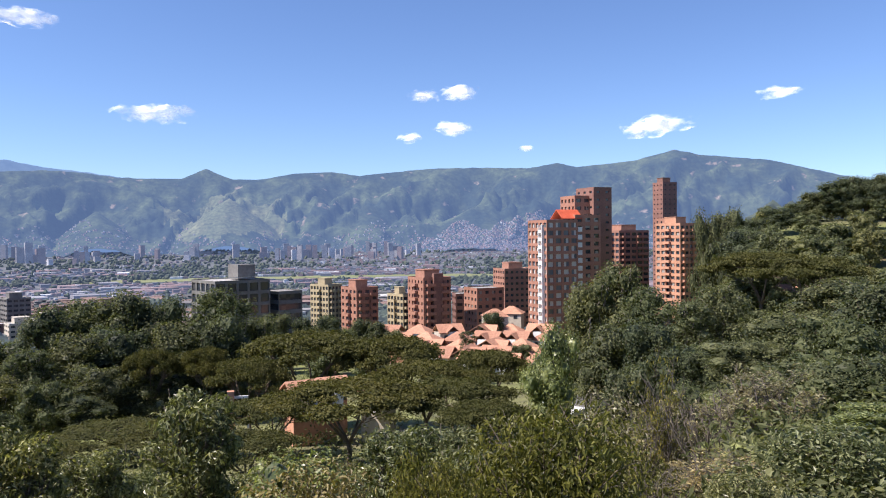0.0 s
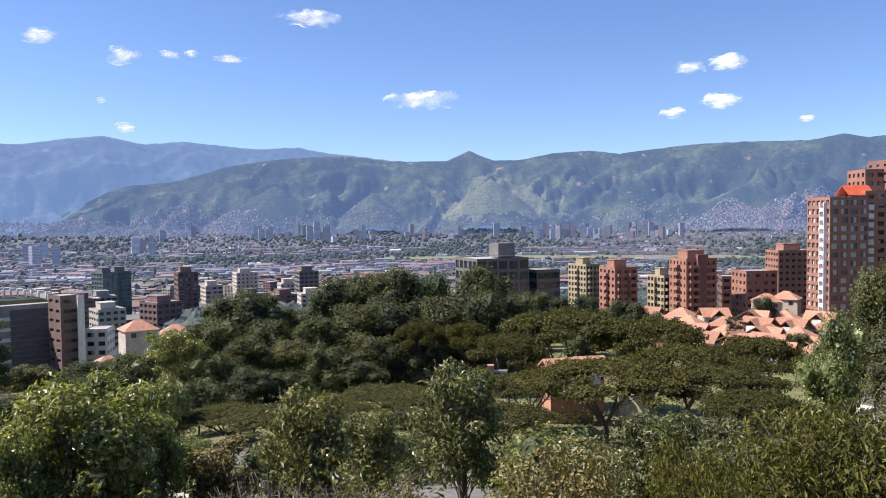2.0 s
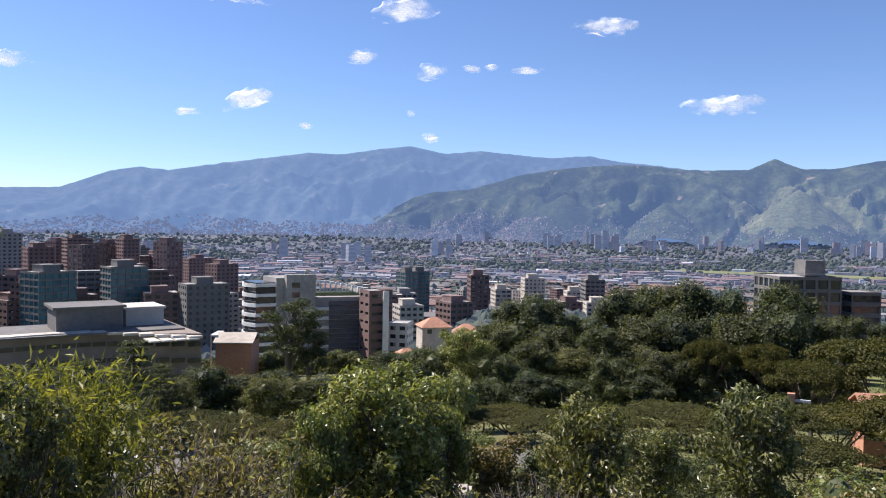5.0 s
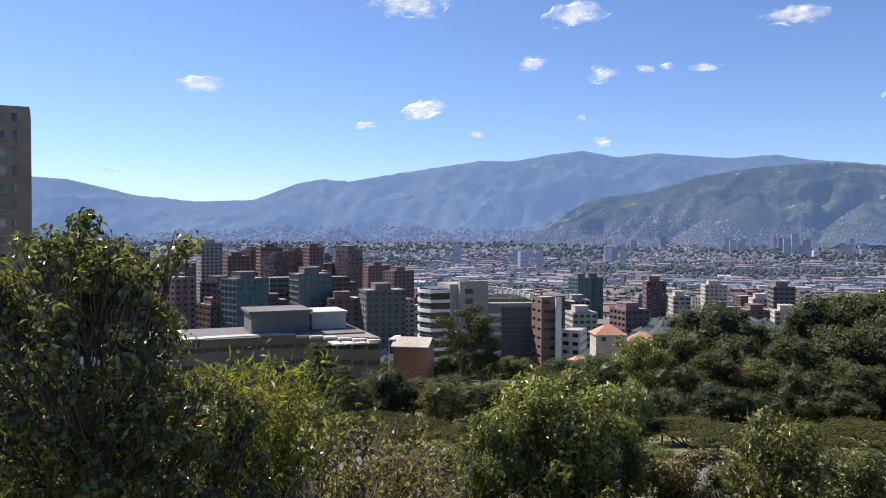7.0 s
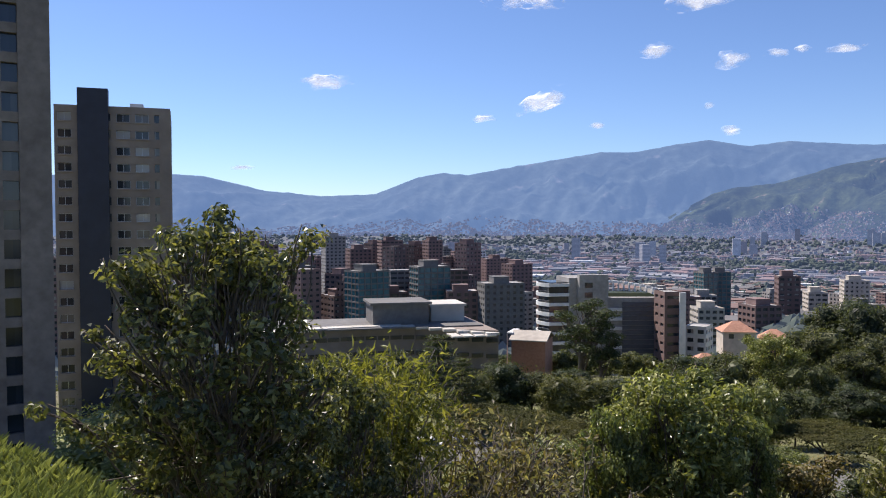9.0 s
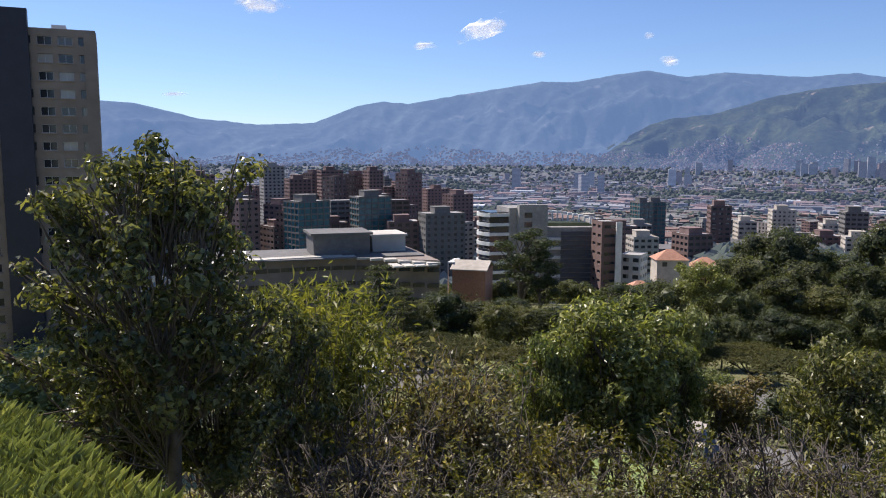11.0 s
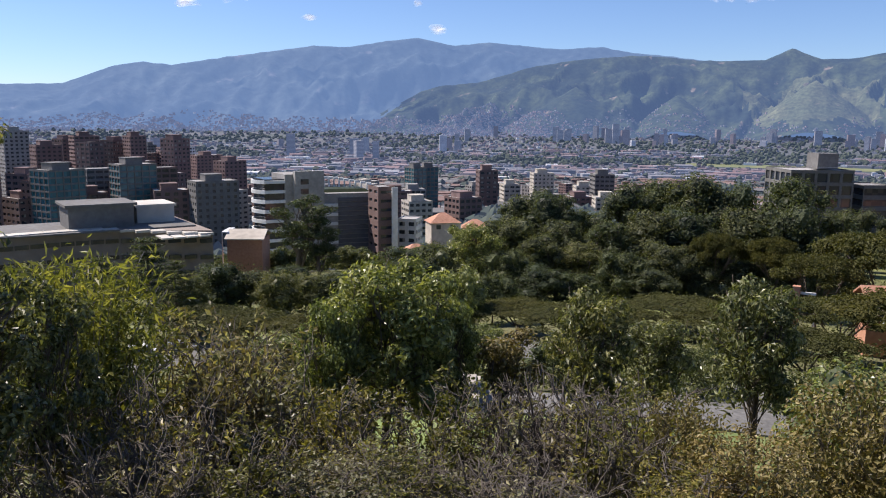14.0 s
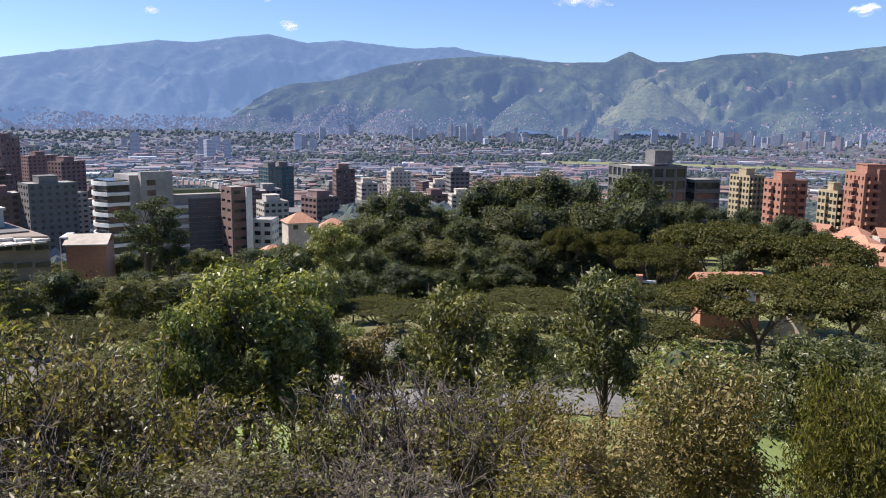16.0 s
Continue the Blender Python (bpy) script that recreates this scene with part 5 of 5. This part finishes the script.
# ---- terracotta houses ----
def house(az, r, z, w, d, h, turn, wall, roof=TERRACOTTA, label="small house with a hipped terracotta roof", gabled=False):
    t = thing("house", label, "house", facing(az, r, z, turn), "terracotta-roofed houses")
    part("wall", Boxes().add(-w / 2, w / 2, -d / 2, d / 2, -3, h).mesh("wall", wall), t)
    b = Boxes()
    b.gable(-w / 2, w / 2, -d / 2, d / 2, h, h + d * 0.34) if gabled else b.hip(-w / 2, w / 2, -d / 2, d / 2, h, h + d * 0.36)
    part("roof", b.mesh("roof", roof), t)
    if gabled:
        b = Boxes()
        b.gable(-w * 0.22, w * 0.22, -w * 0.22, w * 0.22, h + 0.2, h + d * 0.30)
        q = part("dormer", b.mesh("dormer", roof), t)
        q.rotation_euler = (0, 0, radians(90))
        q.location = (0, -d * 0.42, 0)
        q = part("gable_wall", Boxes().add(-w * 0.17, w * 0.17, -d * 0.5 - 1.5, -d * 0.5 + 1, h - 2.5, h + 0.6).mesh("gable_wall", WHITE), t)
    for s in (-1, 1):
        part("window", Boxes().add(s * w * 0.25 - 0.7, s * w * 0.25 + 0.7, -d / 2 - 0.08, -d / 2 + 0.1, h - 1.9, h - 0.6).mesh("window", GLASS_DARK), t)


rh = random.Random(9)
for row in range(5):
    for k in range(6):
        az = 4.2 - k * 2.25 - row * 0.45 + rh.uniform(-0.2, 0.2)
        r = 275 - row * 17 + k * 1.0 + rh.uniform(-4, 4)
        if az < -7.6 or (row > 2 and az > 0.6) or (row > 3 and az > -0.5):
            continue
        house(az, r, height(-6.75 - row * 0.55, r) - 5.6, 8.6, 7.8, 4.2, rh.choice((-20, 10, 70)) + rh.uniform(-8, 8), rh.choice((BRICK_PALE, STUCCO, WHITE)), gabled=rh.random() < 0.6)
for az, r, el, w, turn in ((10.4, 106, -10.2, 4.2, 20), (8.4, 108, -9.9, 3.4, 20), (5.0, 108, -10.3, 4, -15), (-14.3, 185, -5.3, 9, 20), (-15.6, 190, -5.4, 8, -20), (-23.4, 175, -4.1, 11, 10), (-24.8, 180, -3.8, 9, -15), (40.4, 240, -7.0, 9, 15), (42.4, 230, -9.3, 9, 20), (38, 280, -7.4, 9, 0), (-3.6, 300, -5.6, 9, 10), (-4.8, 310, -5.4, 9, -10), (33, 330, -6.3, 10, 5)):
    house(az, r, height(el, r) - 5.5, w, w * 0.85, 4.0, turn, rh.choice((BRICK_PALE, STUCCO, BRICK_PALE)), gabled=r < 130)
t = thing("gate_post", "pink gate post with white frame beside the park", "gate", facing(15.0, 106, height(-12.0, 106) - 0.6))
part("post", Boxes().add(-1.4, -0.5, -0.5, 0.5, -2, 3.0).mesh("post", BRICK_PALE), t)
part("frame", Boxes().add(-0.5, 1.3, -0.15, 0.15, 2.0, 2.3).add(1.1, 1.35, -0.15, 0.15, -2, 2.0).mesh("frame", WHITE), t)


# ---- the city in the valley ----
def scatter_city():
    rn = random.Random(31)
    walls = [BRICK_CITY, BRICK_CITY, BRICK_CITY, BRICK_CITY, CONCRETE, STUCCO, CONCRETE_DARK, CONCRETE_DARK]
    glass = [GLASS, GLASS_DARK, GLASS_DARK]
    names = {BRICK_CITY: "dark brick apartment tower in the city", CONCRETE: "grey concrete tower in the city", STUCCO: "beige rendered apartment tower in the city", WHITE: "white apartment tower in the city", CONCRETE_DARK: "dark grey tower in the city"}
    made = []
    # towers that stand out: angle, distance, width and top in degrees
    for az, r, wide, el, wall in ((37.2, 520, 1.35, -3.6, BRICK_CITY), (35.5, 560, 1.2, -4.6, STUCCO), (33.2, 640, 1.5, -3.75, STUCCO), (28.9, 560, 1.4, -3.75, CONCRETE_DARK), (30.2, 600, 1.3, -4.6, STUCCO), (26.4, 620, 1.6, -4.7, BRICK_CITY), (42.4, 600, 1.1, -3.45, None), (41.5, 610, 1.2, -3.4, None), (38.9, 430, 2.0, -5.6, BRICK_CITY), (42.3, 420, 1.8, -5.9, STUCCO), (59.2, 640, 1.4, -1.5, BRICK_CITY), (61.8, 700, 1.1, -1.3, BRICK_CITY), (63.0, 720, 1.4, -1.6, BRICK_CITY), (64.9, 700, 1.6, -1.3, BRICK_CITY), (66.0, 760, 1.2, -1.5, BRICK_CITY), (67.2, 640, 1.6, -1.9, BRICK_CITY), (69, 700, 1.5, -1.0, CONCRETE), (71.5, 560, 2.0, -3.1, CONCRETE_DARK), (74.0, 620, 1.8, -1.6, BRICK_CITY), (66.6, 400, 2.6, -3.5, None), (62.0, 420, 2.5, -3.2, None), (56.8, 400, 3.0, -4.4, CONCRETE_DARK), (55.6, 620, 1.8, -3.0, BRICK_CITY), (57.2, 760, 2.0, -2.6, BRICK_CITY)):
        tower(az, r, wide, el, 15, rn.uniform(10, 42), wall or CONCRETE_DARK, GLASS_TEAL if wall is None else rn.choice(glass), 3.0, 3.6, 0.8 if wall is None else 1.6, 0.5 if wall is None else rn.uniform(0.8, 2.0), "teal glass office tower in the city" if wall is None else names[wall], group="city towers", sunk=4)
        made.append((az, r))
    tries = 0
    while len(made) < 150 and tries < 3000:
        tries += 1
        az = rn.choice((rn.uniform(33, 60), rn.uniform(55, 92), rn.uniform(58, 80), rn.uniform(22, 34)))
        r = rn.uniform(400, 1000)
        if az < 48 and r < 450 or any(abs(az - p) < 0.9 and abs(r - q) < 45 for p, q in made):
            continue
        wall = WHITE if r > 600 and rn.random() < 0.12 else rn.choice(walls[:4] + walls[6:]) if az > 56 else rn.choice(walls)
        wide = math.degrees(rn.uniform(11, 20) / r)
        top = rn.uniform(-6.2, -4.4) if az < 57 else rn.uniform(-5.5, -1.7)
        if height(top, r) < ground(az, r) + 9:
            continue
        tower(az, r, wide, top, rn.uniform(11, 17), rn.uniform(5, 45), wall, rn.choice(glass), 3.0, rn.uniform(3.2, 4.6), rn.uniform(1.2, 1.8), rn.uniform(0.6, 2.0), names[wall], group="city towers", sunk=4, box=rn.random() < 0.7)
        made.append((az, r))


scatter_city()


def far_city():
    """Roofs, far towers and street trees too many to count."""
    rn = random.Random(77)
    low, far_low, slope, high = Boxes(), Boxes(), Boxes(), Boxes()

    def turned(b, az, r, w, d, z0, z1, turn, taper=0.0):
        k = len(b.v)
        b.add(-w / 2, w / 2, -d / 2, d / 2, 0, z1 - z0, 0, taper)
        m = facing(az, r, z0, turn)
        b.v[k:] = [m @ Vector(p) for p in b.v[k:]]
    for _ in range(24000):
        az = rn.uniform(-34, 96)
        r = 420 * (3650 / 420) ** (rn.random() ** 0.62)
        x, y = -r * math.sin(radians(az)), r * math.cos(radians(az))
        built = noise.noise((x * 0.0022, y * 0.0022, 1.0)) + 0.35 * noise.noise((x * 0.009, y * 0.009, 4.0))
        if built < -0.16 or (az < 12 and r < 800) or (1720 < r < 1900 and az < 22):
            continue
        g = ground(az, r)
        grid = 25 * noise.noise((x * 0.001, y * 0.001, 9.0)) + rn.choice((0, 90))
        big = rn.random() < 0.10 and r < 2600
        w = rn.uniform(22, 60) if big else rn.uniform(7, 13)
        turned(low if r < 1300 else far_low, az, r, w, w * rn.uniform(0.4, 0.8) if big else rn.uniform(7, 12), g - 3, g + (rn.uniform(5, 8) if big else rn.uniform(3, 7)), grid)
    suburb = [(-30, 0.4), (-12, 0.8), (-8, 1.5), (-3, 1.1), (3, 0.4), (6, 0.4), (10, 0.1), (17, 0.1), (21, 0.8), (28, 0.3), (33, 0.4), (36, 1.6), (39, 0.9), (42, 0.1), (50, -0.2)]
    for _ in range(11000):
        az = rn.choice((rn.gauss(-4, 4), rn.gauss(37, 4), rn.uniform(-30, 46)))
        r = 3360 + 500 * rn.random() ** 1.5
        z = HILL_AT(az, r)
        if z < height(table(suburb, az) + 1.1 * noise.noise((az * 0.5, r * 0.004, 5)), r):
            turned(slope, az, r, rn.uniform(5, 10), rn.uniform(5, 9), z - 4, z + rn.uniform(2, 4), rn.uniform(0, 90))
    for _ in range(6000):
        az, r = rn.uniform(42, 84), 3700 + 560 * rn.random()
        z = max(RANGE_AT(az, r), HILL_AT(az, r), ground(az, min(r, 4000)))
        if z < height(0.15 + 0.8 * noise.noise((az * 0.3, r * 0.003, 8)), r):
            turned(slope, az, r, rn.uniform(6, 13), rn.uniform(6, 11), z - 4, z + rn.uniform(3, 5), rn.uniform(0, 90))
    for az0, r0, n, s in ((8, 3000, 30, 2.2), (12, 2950, 9, 1.0), (18, 3050, 5, 0.6), (28, 3150, 10, 1.0), (24.5, 3150, 6, 0.5), (32, 3150, 5, 0.6), (3.5, 3000, 9, 0.6), (38, 3100, 4, 0.8), (46, 2300, 7, 8), (22, 3100, 8, 4), (76, 1500, 50, 6), (66, 1300, 26, 5), (55, 1900, 5, 10)):
        for _ in range(n):
            az, r = rn.gauss(az0, s), r0 + rn.gauss(0, 140)
            g = ground(az, r)
            turned(high, az, r, rn.uniform(13, 22), rn.uniform(12, 18), g - 3, g + rn.uniform(22, 58) * (0.8 if r < 2000 else 1), rn.uniform(-30, 30))
    for az, r, h in ((28.1, 3000, 78), (28.6, 3010, 60), (15.0, 3000, 62), (32.0, 3050, 50), (31.5, 3060, 48)):
        turned(high, az, r, 24, 16, ground(az, r) - 3, ground(az, r) + h * 0.9, 10)
    # roof colours are muted to put some distance haze into them
    roofs = islands("city_roofs", [(0.0, (0.21, 0.135, 0.115)), (0.30, (0.25, 0.175, 0.155)), (0.50, (0.155, 0.15, 0.15)), (0.70, (0.1, 0.1, 0.105)), (0.87, (0.24, 0.235, 0.235)), (0.97, (0.58, 0.58, 0.58))], 0.9, 0.05)
    # from here on, far roofs and towers also emit blue as painted haze
    far_roofs = islands("far_roofs", [(0.0, (0.2, 0.115, 0.095)), (0.25, (0.21, 0.145, 0.13)), (0.45, (0.17, 0.16, 0.165)), (0.62, (0.11, 0.11, 0.12)), (0.84, (0.26, 0.255, 0.26)), (0.965, (0.56, 0.56, 0.57))], 0.9, 0.05, haze_glow=0.13)
    hill_roofs = islands("hill_roofs", [(0.0, (0.19, 0.115, 0.1)), (0.4, (0.2, 0.16, 0.15)), (0.65, (0.15, 0.145, 0.15)), (0.85, (0.22, 0.215, 0.22)), (0.985, (0.45, 0.45, 0.45))], 0.9, 0.05, haze_glow=0.27)
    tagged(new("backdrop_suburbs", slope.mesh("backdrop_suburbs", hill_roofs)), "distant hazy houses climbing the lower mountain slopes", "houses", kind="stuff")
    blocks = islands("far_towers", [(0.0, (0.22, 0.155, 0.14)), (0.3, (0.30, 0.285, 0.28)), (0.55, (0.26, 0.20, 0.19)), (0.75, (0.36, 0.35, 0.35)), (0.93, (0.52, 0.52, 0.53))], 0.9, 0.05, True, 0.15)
    tagged(new("city_houses", low.mesh("city_houses", roofs)), "dense low houses and warehouses covering the valley floor", "houses", kind="stuff")
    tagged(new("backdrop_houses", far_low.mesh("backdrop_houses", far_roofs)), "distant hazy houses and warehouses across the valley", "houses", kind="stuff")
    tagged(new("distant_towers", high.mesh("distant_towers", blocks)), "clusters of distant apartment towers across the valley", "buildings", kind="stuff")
    base, tri = BALL1
    vs, fs = [], []
    count = 0
    for _ in range(32000):
        az = rn.uniform(-34, 96)
        r = 330 * (3700 / 330) ** (rn.random() ** 0.85)
        x, y = -r * math.sin(radians(az)), r * math.cos(radians(az))
        built = noise.noise((x * 0.0022, y * 0.0022, 1.0)) + 0.35 * noise.noise((x * 0.009, y * 0.009, 4.0))
        if (built > -0.05 and rn.random() > (0.32 if r < 1400 else 0.16)) or (1730 < r < 1890 and az < 22):
            continue
        p = at(az, r)
        s = rn.uniform(2.6, 5.0) * (1 + r / 4000)
        k = rn.random() * 40
        jit = np.array([[1 + 0.5 * math.sin(q[0] * 7 + k) * math.cos(q[1] * 6 + k * 2 + q[2] * 5)] for q in base])
        vs.append(base * jit * np.array([s, s, s * 0.9]) + np.array([p.x, p.y, p.z + s * 0.6]))
        fs.append(tri + count * len(base))
        count += 1
    v, f = np.concatenate(vs), np.concatenate(fs)
    # the far foliage emits a little blue, imitating haze
    tagged(new("city_trees", mesh_of("city_trees", v.tolist(), f.tolist(), [islands("distant_woods", [(0.0, (0.035, 0.05, 0.033)), (0.4, (0.05, 0.068, 0.042)), (0.75, (0.07, 0.085, 0.05))], 0.95, 0.05, haze_glow=0.07)])), "street trees and woods between the buildings of the valley", "trees", kind="stuff")


far_city()


def slope_scrub():
    """Thick low growth over the slopes: leaves too many to count."""
    rng, rn = np.random.default_rng(3), random.Random(3)
    cs, rs = [], []
    for _ in range(5200):
        az = rn.uniform(-34, 98)
        r = 24 * (330 / 24) ** rn.random()
        if 33 < r < 52 and az > -5 or (-11.5 < az < -8 and 80 < r < 180):
            continue
        if r < 36 and rn.random() < 0.75 and az > 0:
            continue
        p = at(az, r)
        s = rn.uniform(0.5, 1.3) * (1 + r / 110)
        cs.append((p.x, p.y, p.z + s * 0.35))
        rs.append(s)
    w = np.array(rs) ** 0.6
    pick = rng.choice(len(rs), 90000, p=w / w.sum())
    d = rng.normal(size=(90000, 3))
    d /= np.linalg.norm(d, axis=1, keepdims=True)
    d[:, 2] = np.abs(d[:, 2])
    rad = np.array(rs)[pick][:, None]
    pts = np.array(cs)[pick] + d * rad * rng.uniform(0.5, 1.1, (90000, 1))
    v = leaves(pts, d + rng.normal(size=d.shape) * 0.6, 1.0, 0.5, rng).reshape(-1, 4, 3)
    c = pts[:, None, :]
    v = c + (v - c) * (0.16 + 0.16 * rad[:, :, None])
    tagged(new("undergrowth", leaf_mesh("undergrowth", v.reshape(-1, 3), LEAF_EUCALYPT)), "low green scrub and bushes covering the slopes", "undergrowth", kind="stuff")


slope_scrub()


# ---- roads ----
def road(name, pts, width, label, lift=0.12):
    v, f = [], []
    pos = []
    for (a0, r0), (a1, r1) in zip(pts, pts[1:]):
        p, q = at(a0, r0, 0), at(a1, r1, 0)
        m = max(2, int((q - p).length / 3))
        pos += [p.lerp(q, k / m) for k in range(m)]
    pos.append(at(*pts[-1], 0))
    for k, p in enumerate(pos):
        d = pos[min(k + 1, len(pos) - 1)] - pos[max(k - 1, 0)]
        s = Vector((-d.y, d.x, 0)).normalized() * width / 2
        for q in (p - s, p + s):
            z = max(ground(math.degrees(math.atan2(-x.x, x.y)), math.hypot(x.x, x.y)) for x in (p - s, p, p + s)) + lift
            v += [(q.x, q.y, z), (q.x, q.y, z - 0.8)]
    for k in range(len(pos) - 1):
        i = k * 4
        f += [(i, i + 4, i + 6, i + 2), (i, i + 1, i + 5, i + 4), (i + 2, i + 6, i + 7, i + 3)]
    ob = new(name, mesh_of(name, v, f, [ASPHALT]))
    tagged(ob, label, "road", kind="structure")


road("road", [(95, 46), (80, 47), (60, 47.5), (40, 47.5), (20, 48), (5, 50), (-4, 60), (-8.8, 100), (-10.0, 170)], 3.8, "pale asphalt road winding below the slope")
road("road_park", [(74, 84), (64, 82), (57, 84), (45, 88), (30, 78), (23, 62), (15, 58)], 6.5, "pale drive through the park")
road("road_upper", [(-22.5, 255), (-25, 248), (-28, 240), (-32, 235)], 4.0, "pale road with a parapet on the hillside", 0.5)


def vehicle(kind, az, r, turn, paint, l, w, h, label):
    """A parked vehicle: lower body, cabin with glass, four wheels."""
    t = thing(kind, label, kind, facing(az, r, ground(az, r) + 0.25, turn), "vehicles on the roads")
    bus = kind == "bus"
    part("body", Boxes().add(-l / 2, l / 2, -w / 2, w / 2, 0.35, h * (0.45 if bus else 0.6)).mesh("body", paint), t)
    x0, x1 = (-l * 0.49, l * 0.49) if bus else (-l * 0.3, l * 0.24)
    part("windows", Boxes().add(x0, x1, -w * 0.46, w * 0.46, h * (0.45 if bus else 0.6), h * (0.8 if bus else 0.95), 0, 0.02 if bus else 0.18).mesh("windows", GLASS_DARK), t)
    part("roof", Boxes().add(x0 * (1 if bus else 0.75), x1 * (1 if bus else 0.75), -w * (0.48 if bus else 0.38), w * (0.48 if bus else 0.38), h * (0.8 if bus else 0.95), h, 0, 0.05).mesh("roof", paint), t)
    for x in (-l * 0.32, l * 0.32):
        for y in (-1, 1):
            wheel = Wood()
            wheel.limb([(x, y * (w / 2 - 0.2), 0.33), (x, y * (w / 2 + 0.02), 0.33)], 0.33, 0.33, 14)
            tyre = part("wheel", wheel.mesh(TYRE), t)
            rim = Wood()
            rim.limb([(x, y * (w / 2 - 0.1), 0.33), (x, y * (w / 2 + 0.03), 0.33)], 0.2, 0.2, 12)
            part("hubcap", rim.mesh(METAL), tyre)


vehicle("bus", -8.6, 108, 62, WHITE, 9.5, 2.4, 3.0, "white bus on the road below the slope")
vehicle("car", 62.2, 85, 20, WHITE, 4.3, 1.8, 1.45, "white parked car beside the park drive")
vehicle("car", 59.8, 86, 15, METAL, 4.2, 1.8, 1.45, "silver parked car beside the park drive")
vehicle("car", 64.6, 84, 25, CONCRETE_DARK, 4.3, 1.8, 1.45, "dark parked car beside the park drive")
vehicle("car", 38.5, 47.5, 88, STUCCO, 4.3, 1.8, 1.45, "beige car on the road below the shrubs")
vehicle("car", 28.0, 48, 88, METAL, 4.3, 1.8, 1.45, "silver car on the road below the shrubs")


def airfield():
    v = [at(26 - k, 1860 + s * 70, 0.9) for k in range(40) for s in (-1, 1)]
    f = [(2 * k, 2 * k + 2, 2 * k + 3, 2 * k + 1) for k in range(39)]
    m = surface("airfield_grass", (0.14, 0.17, 0.075), (0.22, 0.23, 0.12), 0.02, 0.006, 0.95)
    tagged(new("ground_airfield", mesh_of("ground_airfield", v, f, [m])), "pale green grass strip of an airfield in the valley", "airfield", kind="structure")


airfield()


# ---- grass on the near bank ----
def bank_grass():
    rng, rn = np.random.default_rng(8), random.Random(8)
    n = 90000
    v = np.empty((n, 4, 3))
    for k in range(n):
        az = rn.gauss(88, 20)
        r = rn.uniform(1.6, 8.0) + abs(rn.gauss(0, 1.2))
        p = np.array(at(az, r)[:])
        l = rn.uniform(0.07, 0.24)
        w = rn.uniform(0, 6.28)
        lean = np.array([math.cos(w), math.sin(w), 0]) * l * rn.uniform(0.15, 0.7)
        side = np.array([-math.sin(w), math.cos(w), 0]) * rn.uniform(0.0008, 0.0018)
        v[k] = p - side, p + lean * 0.35 + np.array([0, 0, l * 0.6]) + side, p + lean + np.array([0, 0, l * 0.85]), p + lean * 0.35 + np.array([0, 0, l * 0.6]) - side
    tagged(new("grass", leaf_mesh("grass", v.reshape(-1, 3), GRASS)), "long bright green grass on the near bank", "grass", kind="stuff")


bank_grass()

for o, _, _ in PROTOS.values():
    for q in list(o.children_recursive) + [o]:
        bpy.data.objects.remove(q)
